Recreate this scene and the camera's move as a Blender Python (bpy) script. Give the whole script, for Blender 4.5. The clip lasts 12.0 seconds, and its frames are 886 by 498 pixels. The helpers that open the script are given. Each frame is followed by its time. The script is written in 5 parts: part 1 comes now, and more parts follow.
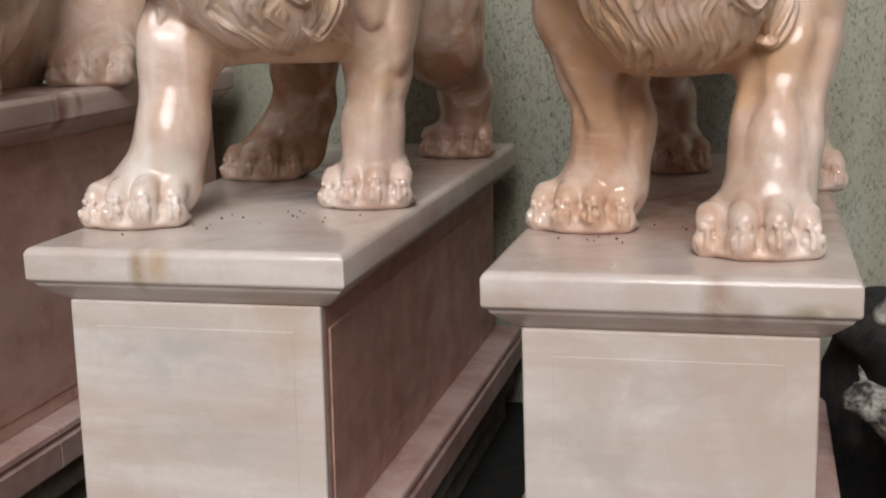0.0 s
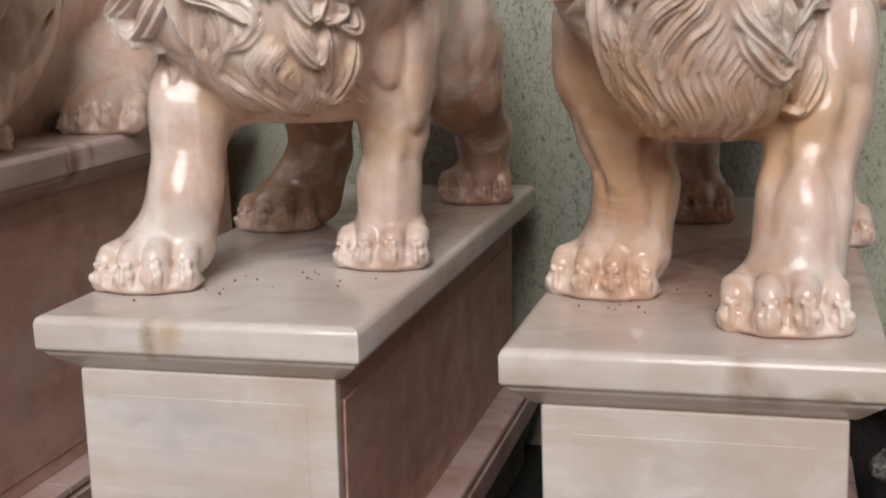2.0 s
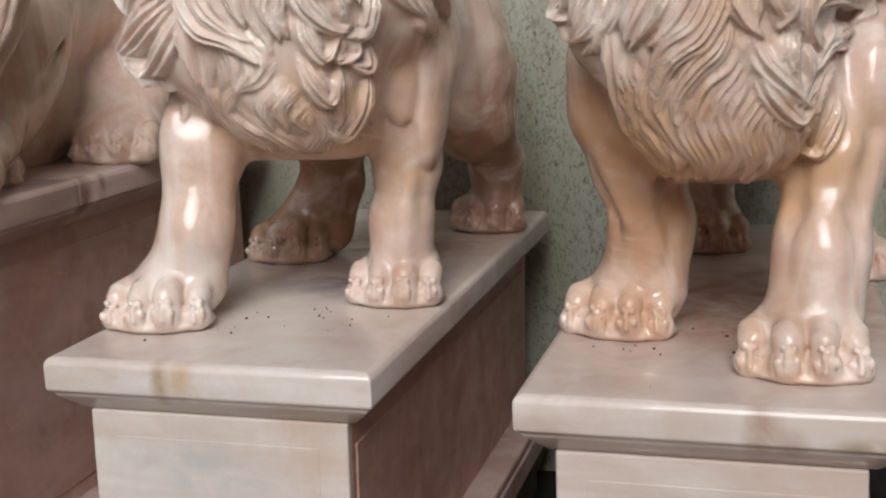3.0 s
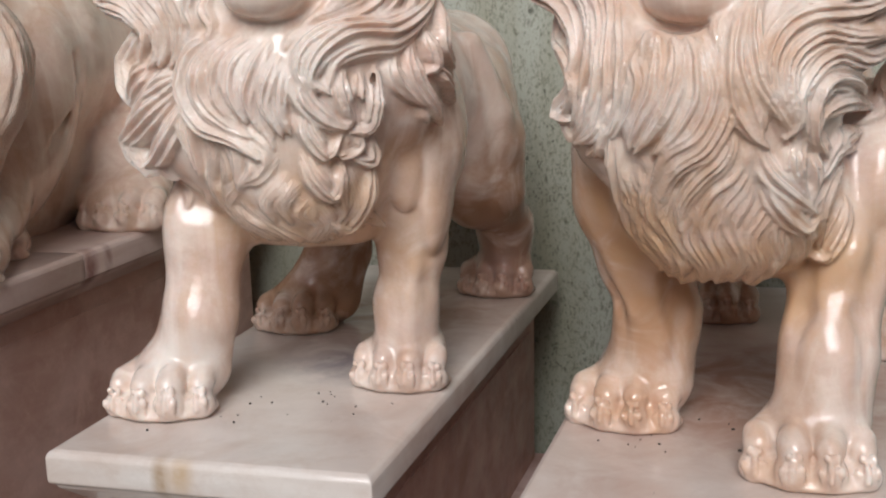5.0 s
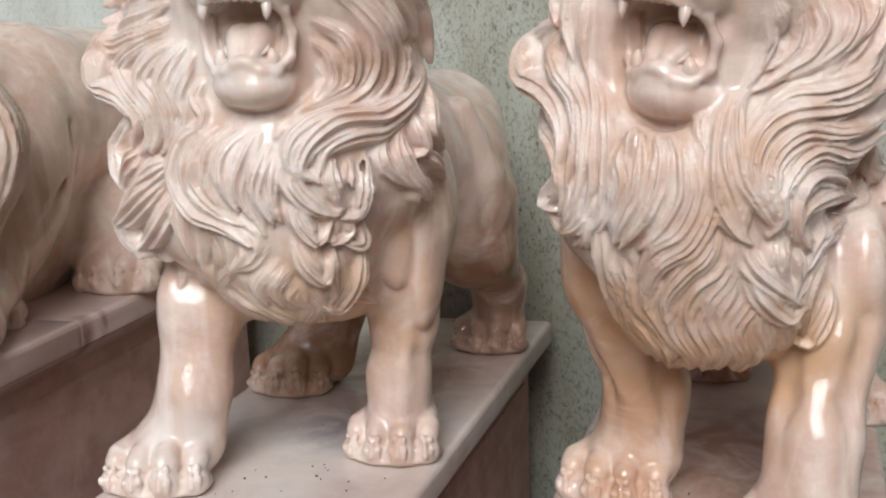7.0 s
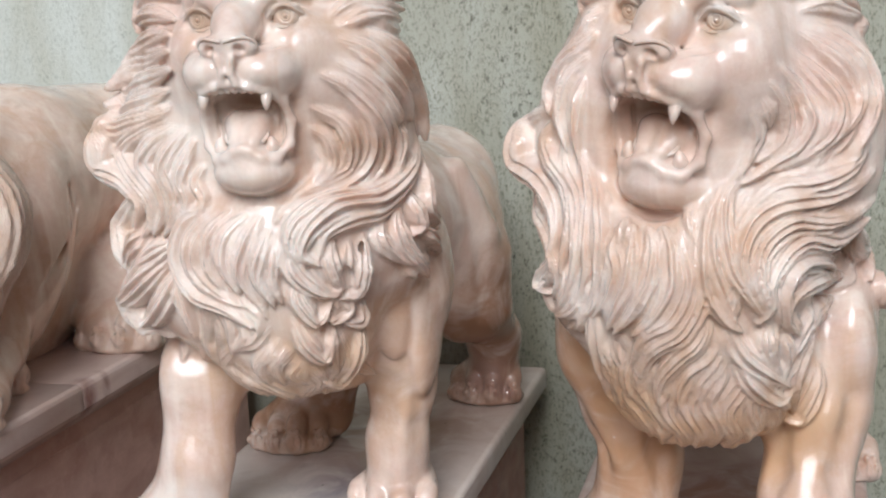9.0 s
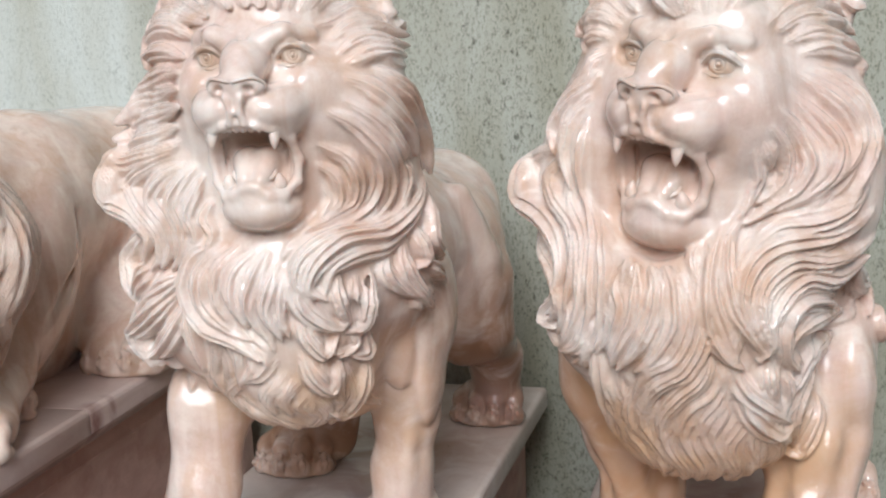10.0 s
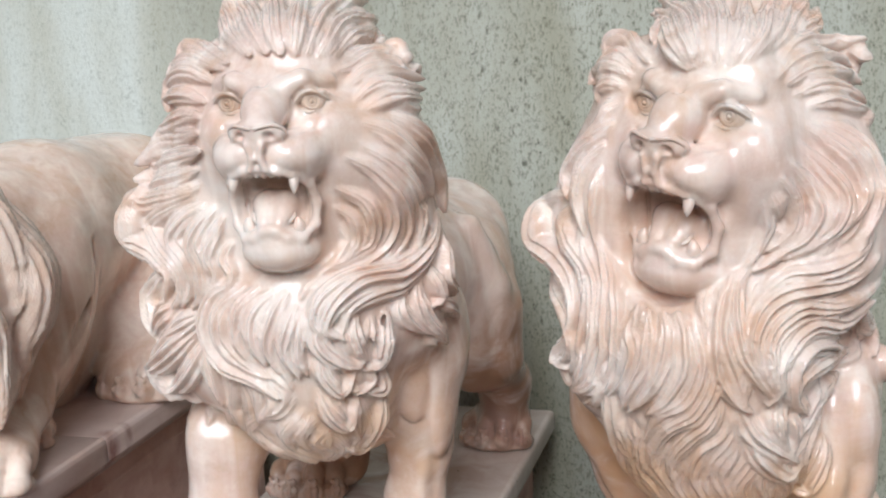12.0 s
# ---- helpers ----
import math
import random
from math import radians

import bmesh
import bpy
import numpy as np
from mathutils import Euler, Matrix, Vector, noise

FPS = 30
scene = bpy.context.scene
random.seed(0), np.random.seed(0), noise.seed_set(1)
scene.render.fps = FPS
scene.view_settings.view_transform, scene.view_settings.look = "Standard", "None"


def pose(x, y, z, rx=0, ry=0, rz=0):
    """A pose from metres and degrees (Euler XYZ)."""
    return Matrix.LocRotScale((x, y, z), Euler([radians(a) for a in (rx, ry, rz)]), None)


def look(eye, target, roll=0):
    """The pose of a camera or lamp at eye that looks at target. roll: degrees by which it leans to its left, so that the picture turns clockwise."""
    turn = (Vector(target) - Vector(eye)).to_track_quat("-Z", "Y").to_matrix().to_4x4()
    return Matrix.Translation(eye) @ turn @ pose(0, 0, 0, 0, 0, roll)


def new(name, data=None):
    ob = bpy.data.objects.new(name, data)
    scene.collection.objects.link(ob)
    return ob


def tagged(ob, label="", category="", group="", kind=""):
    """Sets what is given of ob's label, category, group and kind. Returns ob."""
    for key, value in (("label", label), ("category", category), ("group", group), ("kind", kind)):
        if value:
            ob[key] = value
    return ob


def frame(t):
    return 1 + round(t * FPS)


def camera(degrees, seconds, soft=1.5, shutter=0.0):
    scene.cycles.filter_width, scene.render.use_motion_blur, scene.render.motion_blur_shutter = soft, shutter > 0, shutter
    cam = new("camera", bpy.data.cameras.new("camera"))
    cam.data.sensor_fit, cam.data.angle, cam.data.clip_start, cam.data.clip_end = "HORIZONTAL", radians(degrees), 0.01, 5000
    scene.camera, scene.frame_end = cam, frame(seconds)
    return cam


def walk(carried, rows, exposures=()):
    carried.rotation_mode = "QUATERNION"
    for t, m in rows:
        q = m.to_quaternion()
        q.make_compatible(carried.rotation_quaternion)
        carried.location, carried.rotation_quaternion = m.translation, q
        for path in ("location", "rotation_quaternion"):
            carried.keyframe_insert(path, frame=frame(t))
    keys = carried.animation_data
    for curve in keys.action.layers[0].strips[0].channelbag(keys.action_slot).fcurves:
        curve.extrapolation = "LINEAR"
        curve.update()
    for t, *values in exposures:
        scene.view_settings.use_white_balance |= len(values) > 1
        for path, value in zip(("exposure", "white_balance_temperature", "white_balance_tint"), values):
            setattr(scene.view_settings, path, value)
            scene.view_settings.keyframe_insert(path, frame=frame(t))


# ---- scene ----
cam = camera(40.0, 12.0, soft=2.1)
PATH = [
    (0, (0.936, -1.81, 1.199), (0.438, 0.084, 0.793), -2.0),
    (0.5, (0.934, -1.791, 1.221), (0.431, 0.102, 0.815), -2.0),
    (1, (0.929, -1.774, 1.245), (0.42, 0.117, 0.84), -2.1),
    (1.5, (0.927, -1.756, 1.275), (0.409, 0.133, 0.87), -2.1),
    (2, (0.923, -1.739, 1.304), (0.396, 0.147, 0.899), -2.1),
    (2.5, (0.919, -1.723, 1.335), (0.382, 0.161, 0.932), -2.1),
    (3, (0.913, -1.707, 1.365), (0.368, 0.175, 0.963), -2.2),
    (5, (0.929, -1.654, 1.518), (0.356, 0.219, 1.115), -2.2),
    (5.5, (0.937, -1.647, 1.551), (0.358, 0.225, 1.15), -2.3),
    (6, (0.941, -1.638, 1.581), (0.364, 0.234, 1.181), -2.5),
    (6.5, (0.943, -1.641, 1.618), (0.37, 0.233, 1.218), -2.5),
    (7, (0.951, -1.642, 1.656), (0.376, 0.231, 1.255), -2.6),
    (9, (0.954, -1.66, 1.796), (0.392, 0.217, 1.393), -3.1),
    (9.5, (0.952, -1.669, 1.827), (0.394, 0.209, 1.424), -3.1),
    (10, (0.948, -1.678, 1.86), (0.391, 0.2, 1.456), -3.1),
    (10.5, (0.944, -1.686, 1.888), (0.388, 0.192, 1.484), -3.1),
    (11, (0.942, -1.695, 1.906), (0.386, 0.183, 1.502), -3.1),
    (11.5, (0.938, -1.704, 1.925), (0.382, 0.174, 1.519), -3.1),
    (12, (0.935, -1.714, 1.941), (0.379, 0.164, 1.535), -3.0),
]
walk(cam, [(t, look(eye, target, roll)) for t, eye, target, roll in PATH], [(0.0, 0.13, 6150, 9), (5.5, 0.20, 5950, 8), (9.0, 0.38, 5750, 7), (12.0, 0.44, 5650, 6)])

# ---- world and light ----
world = bpy.data.worlds.new("overcast_sky")
scene.world = world
world.use_nodes = True
wn = world.node_tree
sky = wn.nodes.new("ShaderNodeTexSky")
sky.sky_type = "NISHITA"
sky.sun_disc = False
sky.sun_elevation, sky.sun_rotation = radians(37), radians(173)
sky.air_density, sky.dust_density, sky.ozone_density = 1.0, 4.0, 1.2
wn.nodes["Background"].inputs["Strength"].default_value = 0.045
wn.links.new(sky.outputs["Color"], wn.nodes["Background"].inputs["Color"])
sun = new("sun", bpy.data.lights.new("sun", "SUN"))
sun.data.energy, sun.data.angle, sun.data.color = 2.55, radians(34), (1.0, 0.985, 0.965)
sun.matrix_world = look((0.80, -2.75, 3.4), (0.4, 0.4, 1.0))


# ---- materials ----
def material(name):
    m = bpy.data.materials.new(name)
    m.use_nodes = True
    return m, m.node_tree, m.node_tree.nodes["Principled BSDF"]


def add(tree, kind, **values):
    n = tree.nodes.new(kind)
    for key, value in values.items():
        n.inputs[key].default_value = value
    return n


def ramp(tree, source, stops):
    r = tree.nodes.new("ShaderNodeValToRGB")
    while len(r.color_ramp.elements) < len(stops):
        r.color_ramp.elements.new(0.5)
    for e, (at, colour) in zip(r.color_ramp.elements, stops):
        e.position, e.color = at, (*colour, 1)
    tree.links.new(source, r.inputs["Fac"])
    return r.outputs["Color"]


def mixed(tree, a, b, fac, blend="MIX"):
    m = tree.nodes.new("ShaderNodeMix")
    m.data_type, m.blend_type = "RGBA", blend
    for socket, value in (("A", a), ("B", b)):
        target = [i for i in m.inputs if i.name == socket and i.type == "RGBA"][0]
        if isinstance(value, tuple):
            target.default_value = (*value, 1)
        else:
            tree.links.new(value, target)
    if isinstance(fac, float):
        m.inputs["Factor"].default_value = fac
    else:
        tree.links.new(fac, m.inputs["Factor"])
    return [o for o in m.outputs if o.type == "RGBA"][0]


def stretched(tree, scale, turn=(0, 0, 0)):
    c = tree.nodes.new("ShaderNodeNewGeometry")
    m = tree.nodes.new("ShaderNodeMapping")
    m.inputs["Scale"].default_value = scale
    m.inputs["Rotation"].default_value = turn
    tree.links.new(c.outputs["Position"], m.inputs["Vector"])
    return m.outputs["Vector"]


def noisy(tree, vector, scale, detail=5.0, rough=0.55, distort=0.0):
    n = add(tree, "ShaderNodeTexNoise", Scale=scale, Detail=detail, Roughness=rough, Distortion=distort)
    tree.links.new(vector, n.inputs["Vector"])
    return n.outputs["Fac"]


def bumped(tree, bsdf, height, strength, distance):
    b = add(tree, "ShaderNodeBump", Strength=strength, Distance=distance)
    tree.links.new(height, b.inputs["Height"])
    tree.links.new(b.outputs["Normal"], bsdf.inputs["Normal"])
    tree.links.new(b.outputs["Normal"], bsdf.inputs["Coat Normal"])


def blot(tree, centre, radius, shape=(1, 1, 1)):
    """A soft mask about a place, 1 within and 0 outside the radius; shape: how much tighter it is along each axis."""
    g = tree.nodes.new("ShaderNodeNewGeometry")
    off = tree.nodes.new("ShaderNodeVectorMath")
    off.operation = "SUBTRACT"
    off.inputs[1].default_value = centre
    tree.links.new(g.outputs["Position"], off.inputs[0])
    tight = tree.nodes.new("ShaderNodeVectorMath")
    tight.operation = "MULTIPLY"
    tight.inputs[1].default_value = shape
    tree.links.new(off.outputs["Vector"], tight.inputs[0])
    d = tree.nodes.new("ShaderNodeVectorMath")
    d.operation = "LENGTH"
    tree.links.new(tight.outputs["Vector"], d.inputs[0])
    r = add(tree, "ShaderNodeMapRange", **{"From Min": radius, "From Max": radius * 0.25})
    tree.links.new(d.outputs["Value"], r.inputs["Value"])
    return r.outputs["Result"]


def times(tree, a, b):
    m = tree.nodes.new("ShaderNodeMath")
    m.operation = "MULTIPLY"
    m.use_clamp = True
    for i, v in enumerate((a, b)):
        if isinstance(v, (int, float)):
            m.inputs[i].default_value = v
        else:
            tree.links.new(v, m.inputs[i])
    return m.outputs["Value"]


def times_free(tree, a, factor):
    m = tree.nodes.new("ShaderNodeMath")
    m.operation = "MULTIPLY"
    m.inputs[1].default_value = factor
    tree.links.new(a, m.inputs[0])
    return m.outputs["Value"]


def marble(name, pale, pink, rust, rough=0.28, layer=(1.2, 1.2, 3.0), stain=0.5, coat=0.35, blots=(), hair=False, fleck=0.45, mottled=0.55):
    """Polished pink marble: pale ground, drifting pink clouds, soft rusty layers, blots of iron stain and painted
    shade.
    """
    m, tree, bsdf = material(name)
    flat = stretched(tree, (1, 1, 1))
    bands = stretched(tree, layer, (0.12, 0.2, 0.3))
    clouds = noisy(tree, bands if mottled < 0.5 else flat, 3.2, 6, 0.6, 0.3)
    base = mixed(tree, pale, pink, ramp(tree, clouds, ((0.36, (0, 0, 0)), (0.66, (1, 1, 1)))))
    drift = noisy(tree, bands, 2.4, 5, 0.55, 0.8)
    base = mixed(tree, base, rust, ramp(tree, drift, ((0.50, (0, 0, 0)), (0.74, (stain, stain, stain)))))
    milk = noisy(tree, bands, 5.0, 4, 0.5, 0.6)
    base = mixed(tree, base, tuple(min(0.82, c * 1.12) for c in pale), ramp(tree, milk, ((0.55, (0, 0, 0)), (0.75, (0.6, 0.6, 0.6)))))
    mottle = noisy(tree, bands if mottled < 0.5 else flat, 21, 6, 0.65, 0.3)
    base = mixed(tree, base, tuple(min(0.85, c * 1.22) for c in pale), ramp(tree, mottle, ((0.50, (0, 0, 0)), (0.72, (mottled, mottled, mottled)))))
    base = mixed(tree, base, tuple(c * 0.75 for c in rust), ramp(tree, noisy(tree, flat, 8 if fleck < 0.3 else 13, 6, 0.62, 0.5), ((0.56, (0, 0, 0)), (0.74, (fleck, fleck, fleck)))))
    cloud = noisy(tree, flat, 4.2, 7, 0.62, 1.1)
    base = mixed(tree, base, tuple(0.86 * a + 0.14 * b for a, b in zip(rust, pink)), ramp(tree, cloud, ((0.50, (0, 0, 0)), (0.62, (0.42, 0.42, 0.42)), (0.76, (0.55, 0.55, 0.55)))))
    runs = noisy(tree, stretched(tree, (13, 13, 1.6) if hair else (1.2, 3.0, 9)), 1.3, 4, 0.5, 0.9)
    base = mixed(tree, base, tuple(min(0.85, c * 1.2) for c in pale), ramp(tree, runs, ((0.50, (0, 0, 0)), (0.68, (0.6, 0.6, 0.6) if hair else (0.4, 0.4, 0.4)))))
    base = mixed(tree, base, rust, ramp(tree, runs, ((0.30, (0.45, 0.45, 0.45) if hair else (0.25, 0.25, 0.25)), (0.46, (0, 0, 0)))))
    vein = noisy(tree, flat, 7.0, 8, 0.7, 2.2)
    base = mixed(tree, base, tuple(c * 0.62 for c in rust), ramp(tree, vein, ((0.485, (0, 0, 0)), (0.50, (0.10, 0.10, 0.10)), (0.515, (0, 0, 0)))))
    ragged = ramp(tree, noisy(tree, flat, 9, 5, 0.6, 0.8), ((0.27, (0, 0, 0)), (0.60, (1, 1, 1))))
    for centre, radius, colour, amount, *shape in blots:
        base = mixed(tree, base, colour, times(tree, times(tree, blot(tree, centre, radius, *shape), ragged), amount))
    grime = noisy(tree, flat, 160, 3, 0.6)
    base = mixed(tree, base, tuple(c * 0.5 for c in pink), ramp(tree, grime, ((0.70, (0, 0, 0)), (0.84, (0.22, 0.22, 0.22) if hair else (0.06, 0.06, 0.06)))))
    tree.links.new(base, bsdf.inputs["Base Color"])
    gloss = noisy(tree, flat, 14, 4)
    tree.links.new(ramp(tree, gloss, ((0.3, (rough * 0.75,) * 3), (0.7, (rough * 1.45,) * 3))), bsdf.inputs["Roughness"])
    bsdf.inputs["Coat Weight"].default_value = coat
    bsdf.inputs["Specular IOR Level"].default_value = 0.2
    if hair:
        bsdf.inputs["Subsurface Weight"].default_value = 0.4
        bsdf.inputs["Subsurface Radius"].default_value = (1.0, 0.72, 0.6)
        bsdf.inputs["Subsurface Scale"].default_value = 0.012
    bsdf.inputs["Coat Roughness"].default_value = 0.06
    relief = noisy(tree, flat, 34, 6, 0.6)
    if hair:
        uneven = tree.nodes.new("ShaderNodeMath")
        uneven.operation = "MULTIPLY_ADD"
        tree.links.new(noisy(tree, flat, 12, 3, 0.5), uneven.inputs[0])
        uneven.inputs[1].default_value = 2.2
        tree.links.new(relief, uneven.inputs[2])
        relief = uneven.outputs["Value"]
        line = tree.nodes.new("ShaderNodeAttribute")
        line.attribute_name = "strand"
        wave = tree.nodes.new("ShaderNodeMath")
        wave.operation = "SINE"
        tree.links.new(times_free(tree, line.outputs["Fac"], 1050.0), wave.inputs[0])
        total = tree.nodes.new("ShaderNodeMath")
        total.operation = "MULTIPLY_ADD"
        tree.links.new(wave.outputs["Value"], total.inputs[0])
        total.inputs[1].default_value = 0.26
        tree.links.new(relief, total.inputs[2])
        relief = total.outputs["Value"]
    bumped(tree, bsdf, relief, 0.34 if hair else 0.14, 0.005)
    return m


IRON, SOOT = (0.48, 0.27, 0.15), (0.16, 0.11, 0.08)
STATUE = marble("polished_pink_marble", (0.73, 0.612, 0.532), (0.66, 0.47, 0.388), (0.57, 0.35, 0.215), 0.55, stain=0.75, fleck=0.40, coat=1.0, hair=True, blots=(
    # dark brown blots: shade on hind legs and belly, put into the colour
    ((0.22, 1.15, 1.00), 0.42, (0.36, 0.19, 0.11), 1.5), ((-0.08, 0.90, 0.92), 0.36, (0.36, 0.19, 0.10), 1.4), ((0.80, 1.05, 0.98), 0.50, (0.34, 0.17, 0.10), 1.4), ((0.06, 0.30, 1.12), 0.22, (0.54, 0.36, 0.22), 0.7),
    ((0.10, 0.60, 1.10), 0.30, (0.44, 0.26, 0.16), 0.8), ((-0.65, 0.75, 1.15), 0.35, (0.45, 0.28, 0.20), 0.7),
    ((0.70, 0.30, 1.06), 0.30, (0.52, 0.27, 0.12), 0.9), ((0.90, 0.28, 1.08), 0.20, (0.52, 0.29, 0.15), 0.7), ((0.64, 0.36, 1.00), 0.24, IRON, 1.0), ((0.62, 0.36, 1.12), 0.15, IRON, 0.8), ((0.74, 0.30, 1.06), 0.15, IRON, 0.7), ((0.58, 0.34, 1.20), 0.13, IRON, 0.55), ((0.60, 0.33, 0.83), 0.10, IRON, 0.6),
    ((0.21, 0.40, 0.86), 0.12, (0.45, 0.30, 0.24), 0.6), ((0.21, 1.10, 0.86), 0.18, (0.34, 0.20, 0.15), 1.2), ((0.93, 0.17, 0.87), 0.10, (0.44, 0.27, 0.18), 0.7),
    # mouth blots mix bounce tint with stain; mane hollow is shaded by colour
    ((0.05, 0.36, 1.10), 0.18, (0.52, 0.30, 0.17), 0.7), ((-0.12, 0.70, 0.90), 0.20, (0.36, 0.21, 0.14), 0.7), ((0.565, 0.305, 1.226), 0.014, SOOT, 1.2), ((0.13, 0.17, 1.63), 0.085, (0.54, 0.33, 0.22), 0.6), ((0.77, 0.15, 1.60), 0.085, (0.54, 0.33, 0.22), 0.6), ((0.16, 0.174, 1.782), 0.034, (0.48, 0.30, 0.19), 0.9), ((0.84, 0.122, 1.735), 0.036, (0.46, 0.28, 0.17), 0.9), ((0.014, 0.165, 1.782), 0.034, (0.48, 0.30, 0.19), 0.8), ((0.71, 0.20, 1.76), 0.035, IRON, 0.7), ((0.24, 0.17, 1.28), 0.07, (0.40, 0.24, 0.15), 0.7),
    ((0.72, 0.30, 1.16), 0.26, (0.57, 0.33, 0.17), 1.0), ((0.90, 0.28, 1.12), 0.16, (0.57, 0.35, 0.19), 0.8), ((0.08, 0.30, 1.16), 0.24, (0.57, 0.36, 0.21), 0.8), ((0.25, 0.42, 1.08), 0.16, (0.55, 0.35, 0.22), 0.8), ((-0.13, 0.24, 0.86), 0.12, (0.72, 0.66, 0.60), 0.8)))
# warmer copy of the statue marble, with warm bounce light in its colour
BOUNCE_WARM = marble("bounce_warmed_marble", (0.74, 0.59, 0.49), (0.68, 0.465, 0.36), (0.57, 0.34, 0.21), 0.55, stain=0.8, fleck=0.4, coat=0.9, hair=True)
ROSE = marble("rosy_honed_marble", (0.60, 0.485, 0.43), (0.53, 0.385, 0.33), (0.44, 0.28, 0.22), 0.38, (0.4, 0.4, 3.6), 0.5, 0.6, fleck=0.1, mottled=0.2, blots=(((-0.53, 0.55, 0.99), 0.06, (0.24, 0.13, 0.11), 1.2, (1, 1.6, 0.7)), ((-0.53, 0.62, 0.99), 0.04, (0.26, 0.15, 0.12), 1.0, (1, 2, 0.7))))
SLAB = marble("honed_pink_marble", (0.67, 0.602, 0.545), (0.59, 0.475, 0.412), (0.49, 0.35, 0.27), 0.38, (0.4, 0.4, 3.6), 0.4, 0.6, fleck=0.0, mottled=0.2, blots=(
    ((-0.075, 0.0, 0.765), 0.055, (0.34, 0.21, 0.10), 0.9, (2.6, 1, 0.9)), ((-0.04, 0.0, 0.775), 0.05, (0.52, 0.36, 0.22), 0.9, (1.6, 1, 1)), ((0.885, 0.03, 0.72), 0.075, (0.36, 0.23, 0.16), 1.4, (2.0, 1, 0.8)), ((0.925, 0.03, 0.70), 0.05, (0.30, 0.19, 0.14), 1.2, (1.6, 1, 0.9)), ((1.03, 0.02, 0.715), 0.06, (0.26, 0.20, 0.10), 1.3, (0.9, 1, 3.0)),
    # brown blots paint the bodies' shade on the tops; the grey one is stain
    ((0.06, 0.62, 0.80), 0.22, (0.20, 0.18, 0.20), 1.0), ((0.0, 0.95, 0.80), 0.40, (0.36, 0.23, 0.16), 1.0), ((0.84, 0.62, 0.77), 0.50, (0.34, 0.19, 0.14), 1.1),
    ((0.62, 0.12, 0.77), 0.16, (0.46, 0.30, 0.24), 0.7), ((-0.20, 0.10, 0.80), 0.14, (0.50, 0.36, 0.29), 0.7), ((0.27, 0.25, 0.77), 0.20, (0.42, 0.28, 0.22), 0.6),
    ((-0.05, 0.04, 0.60), 0.13, (0.46, 0.43, 0.40), 0.7, (0.6, 1, 1.4)), ((0.65, 0.06, 0.46), 0.13, (0.44, 0.42, 0.37), 0.7, (0.7, 1, 1.3)), ((0.83, 0.06, 0.58), 0.11, (0.46, 0.40, 0.36), 0.7, (0.6, 1, 1.5)), ((0.02, 0.04, 0.46), 0.12, (0.47, 0.43, 0.38), 0.6, (0.6, 1, 1.6)), ((0.98, 0.06, 0.45), 0.45, (0.54, 0.43, 0.37), 0.7), ((0.17, 0.04, 0.67), 0.10, (0.56, 0.41, 0.31), 0.6), ((0.95, 0.06, 0.60), 0.16, (0.54, 0.40, 0.33), 0.7), ((0.70, 0.06, 0.56), 0.14, (0.52, 0.42, 0.35), 0.5)))


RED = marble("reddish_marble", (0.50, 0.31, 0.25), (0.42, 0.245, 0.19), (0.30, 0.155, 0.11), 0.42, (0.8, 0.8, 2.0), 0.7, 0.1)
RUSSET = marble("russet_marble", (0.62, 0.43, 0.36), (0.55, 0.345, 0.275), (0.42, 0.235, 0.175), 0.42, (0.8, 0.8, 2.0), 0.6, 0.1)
BASE = marble("rosy_marble", (0.54, 0.40, 0.36), (0.47, 0.305, 0.265), (0.32, 0.175, 0.135), 0.36, (0.8, 0.8, 2.0), 0.7, 0.1)


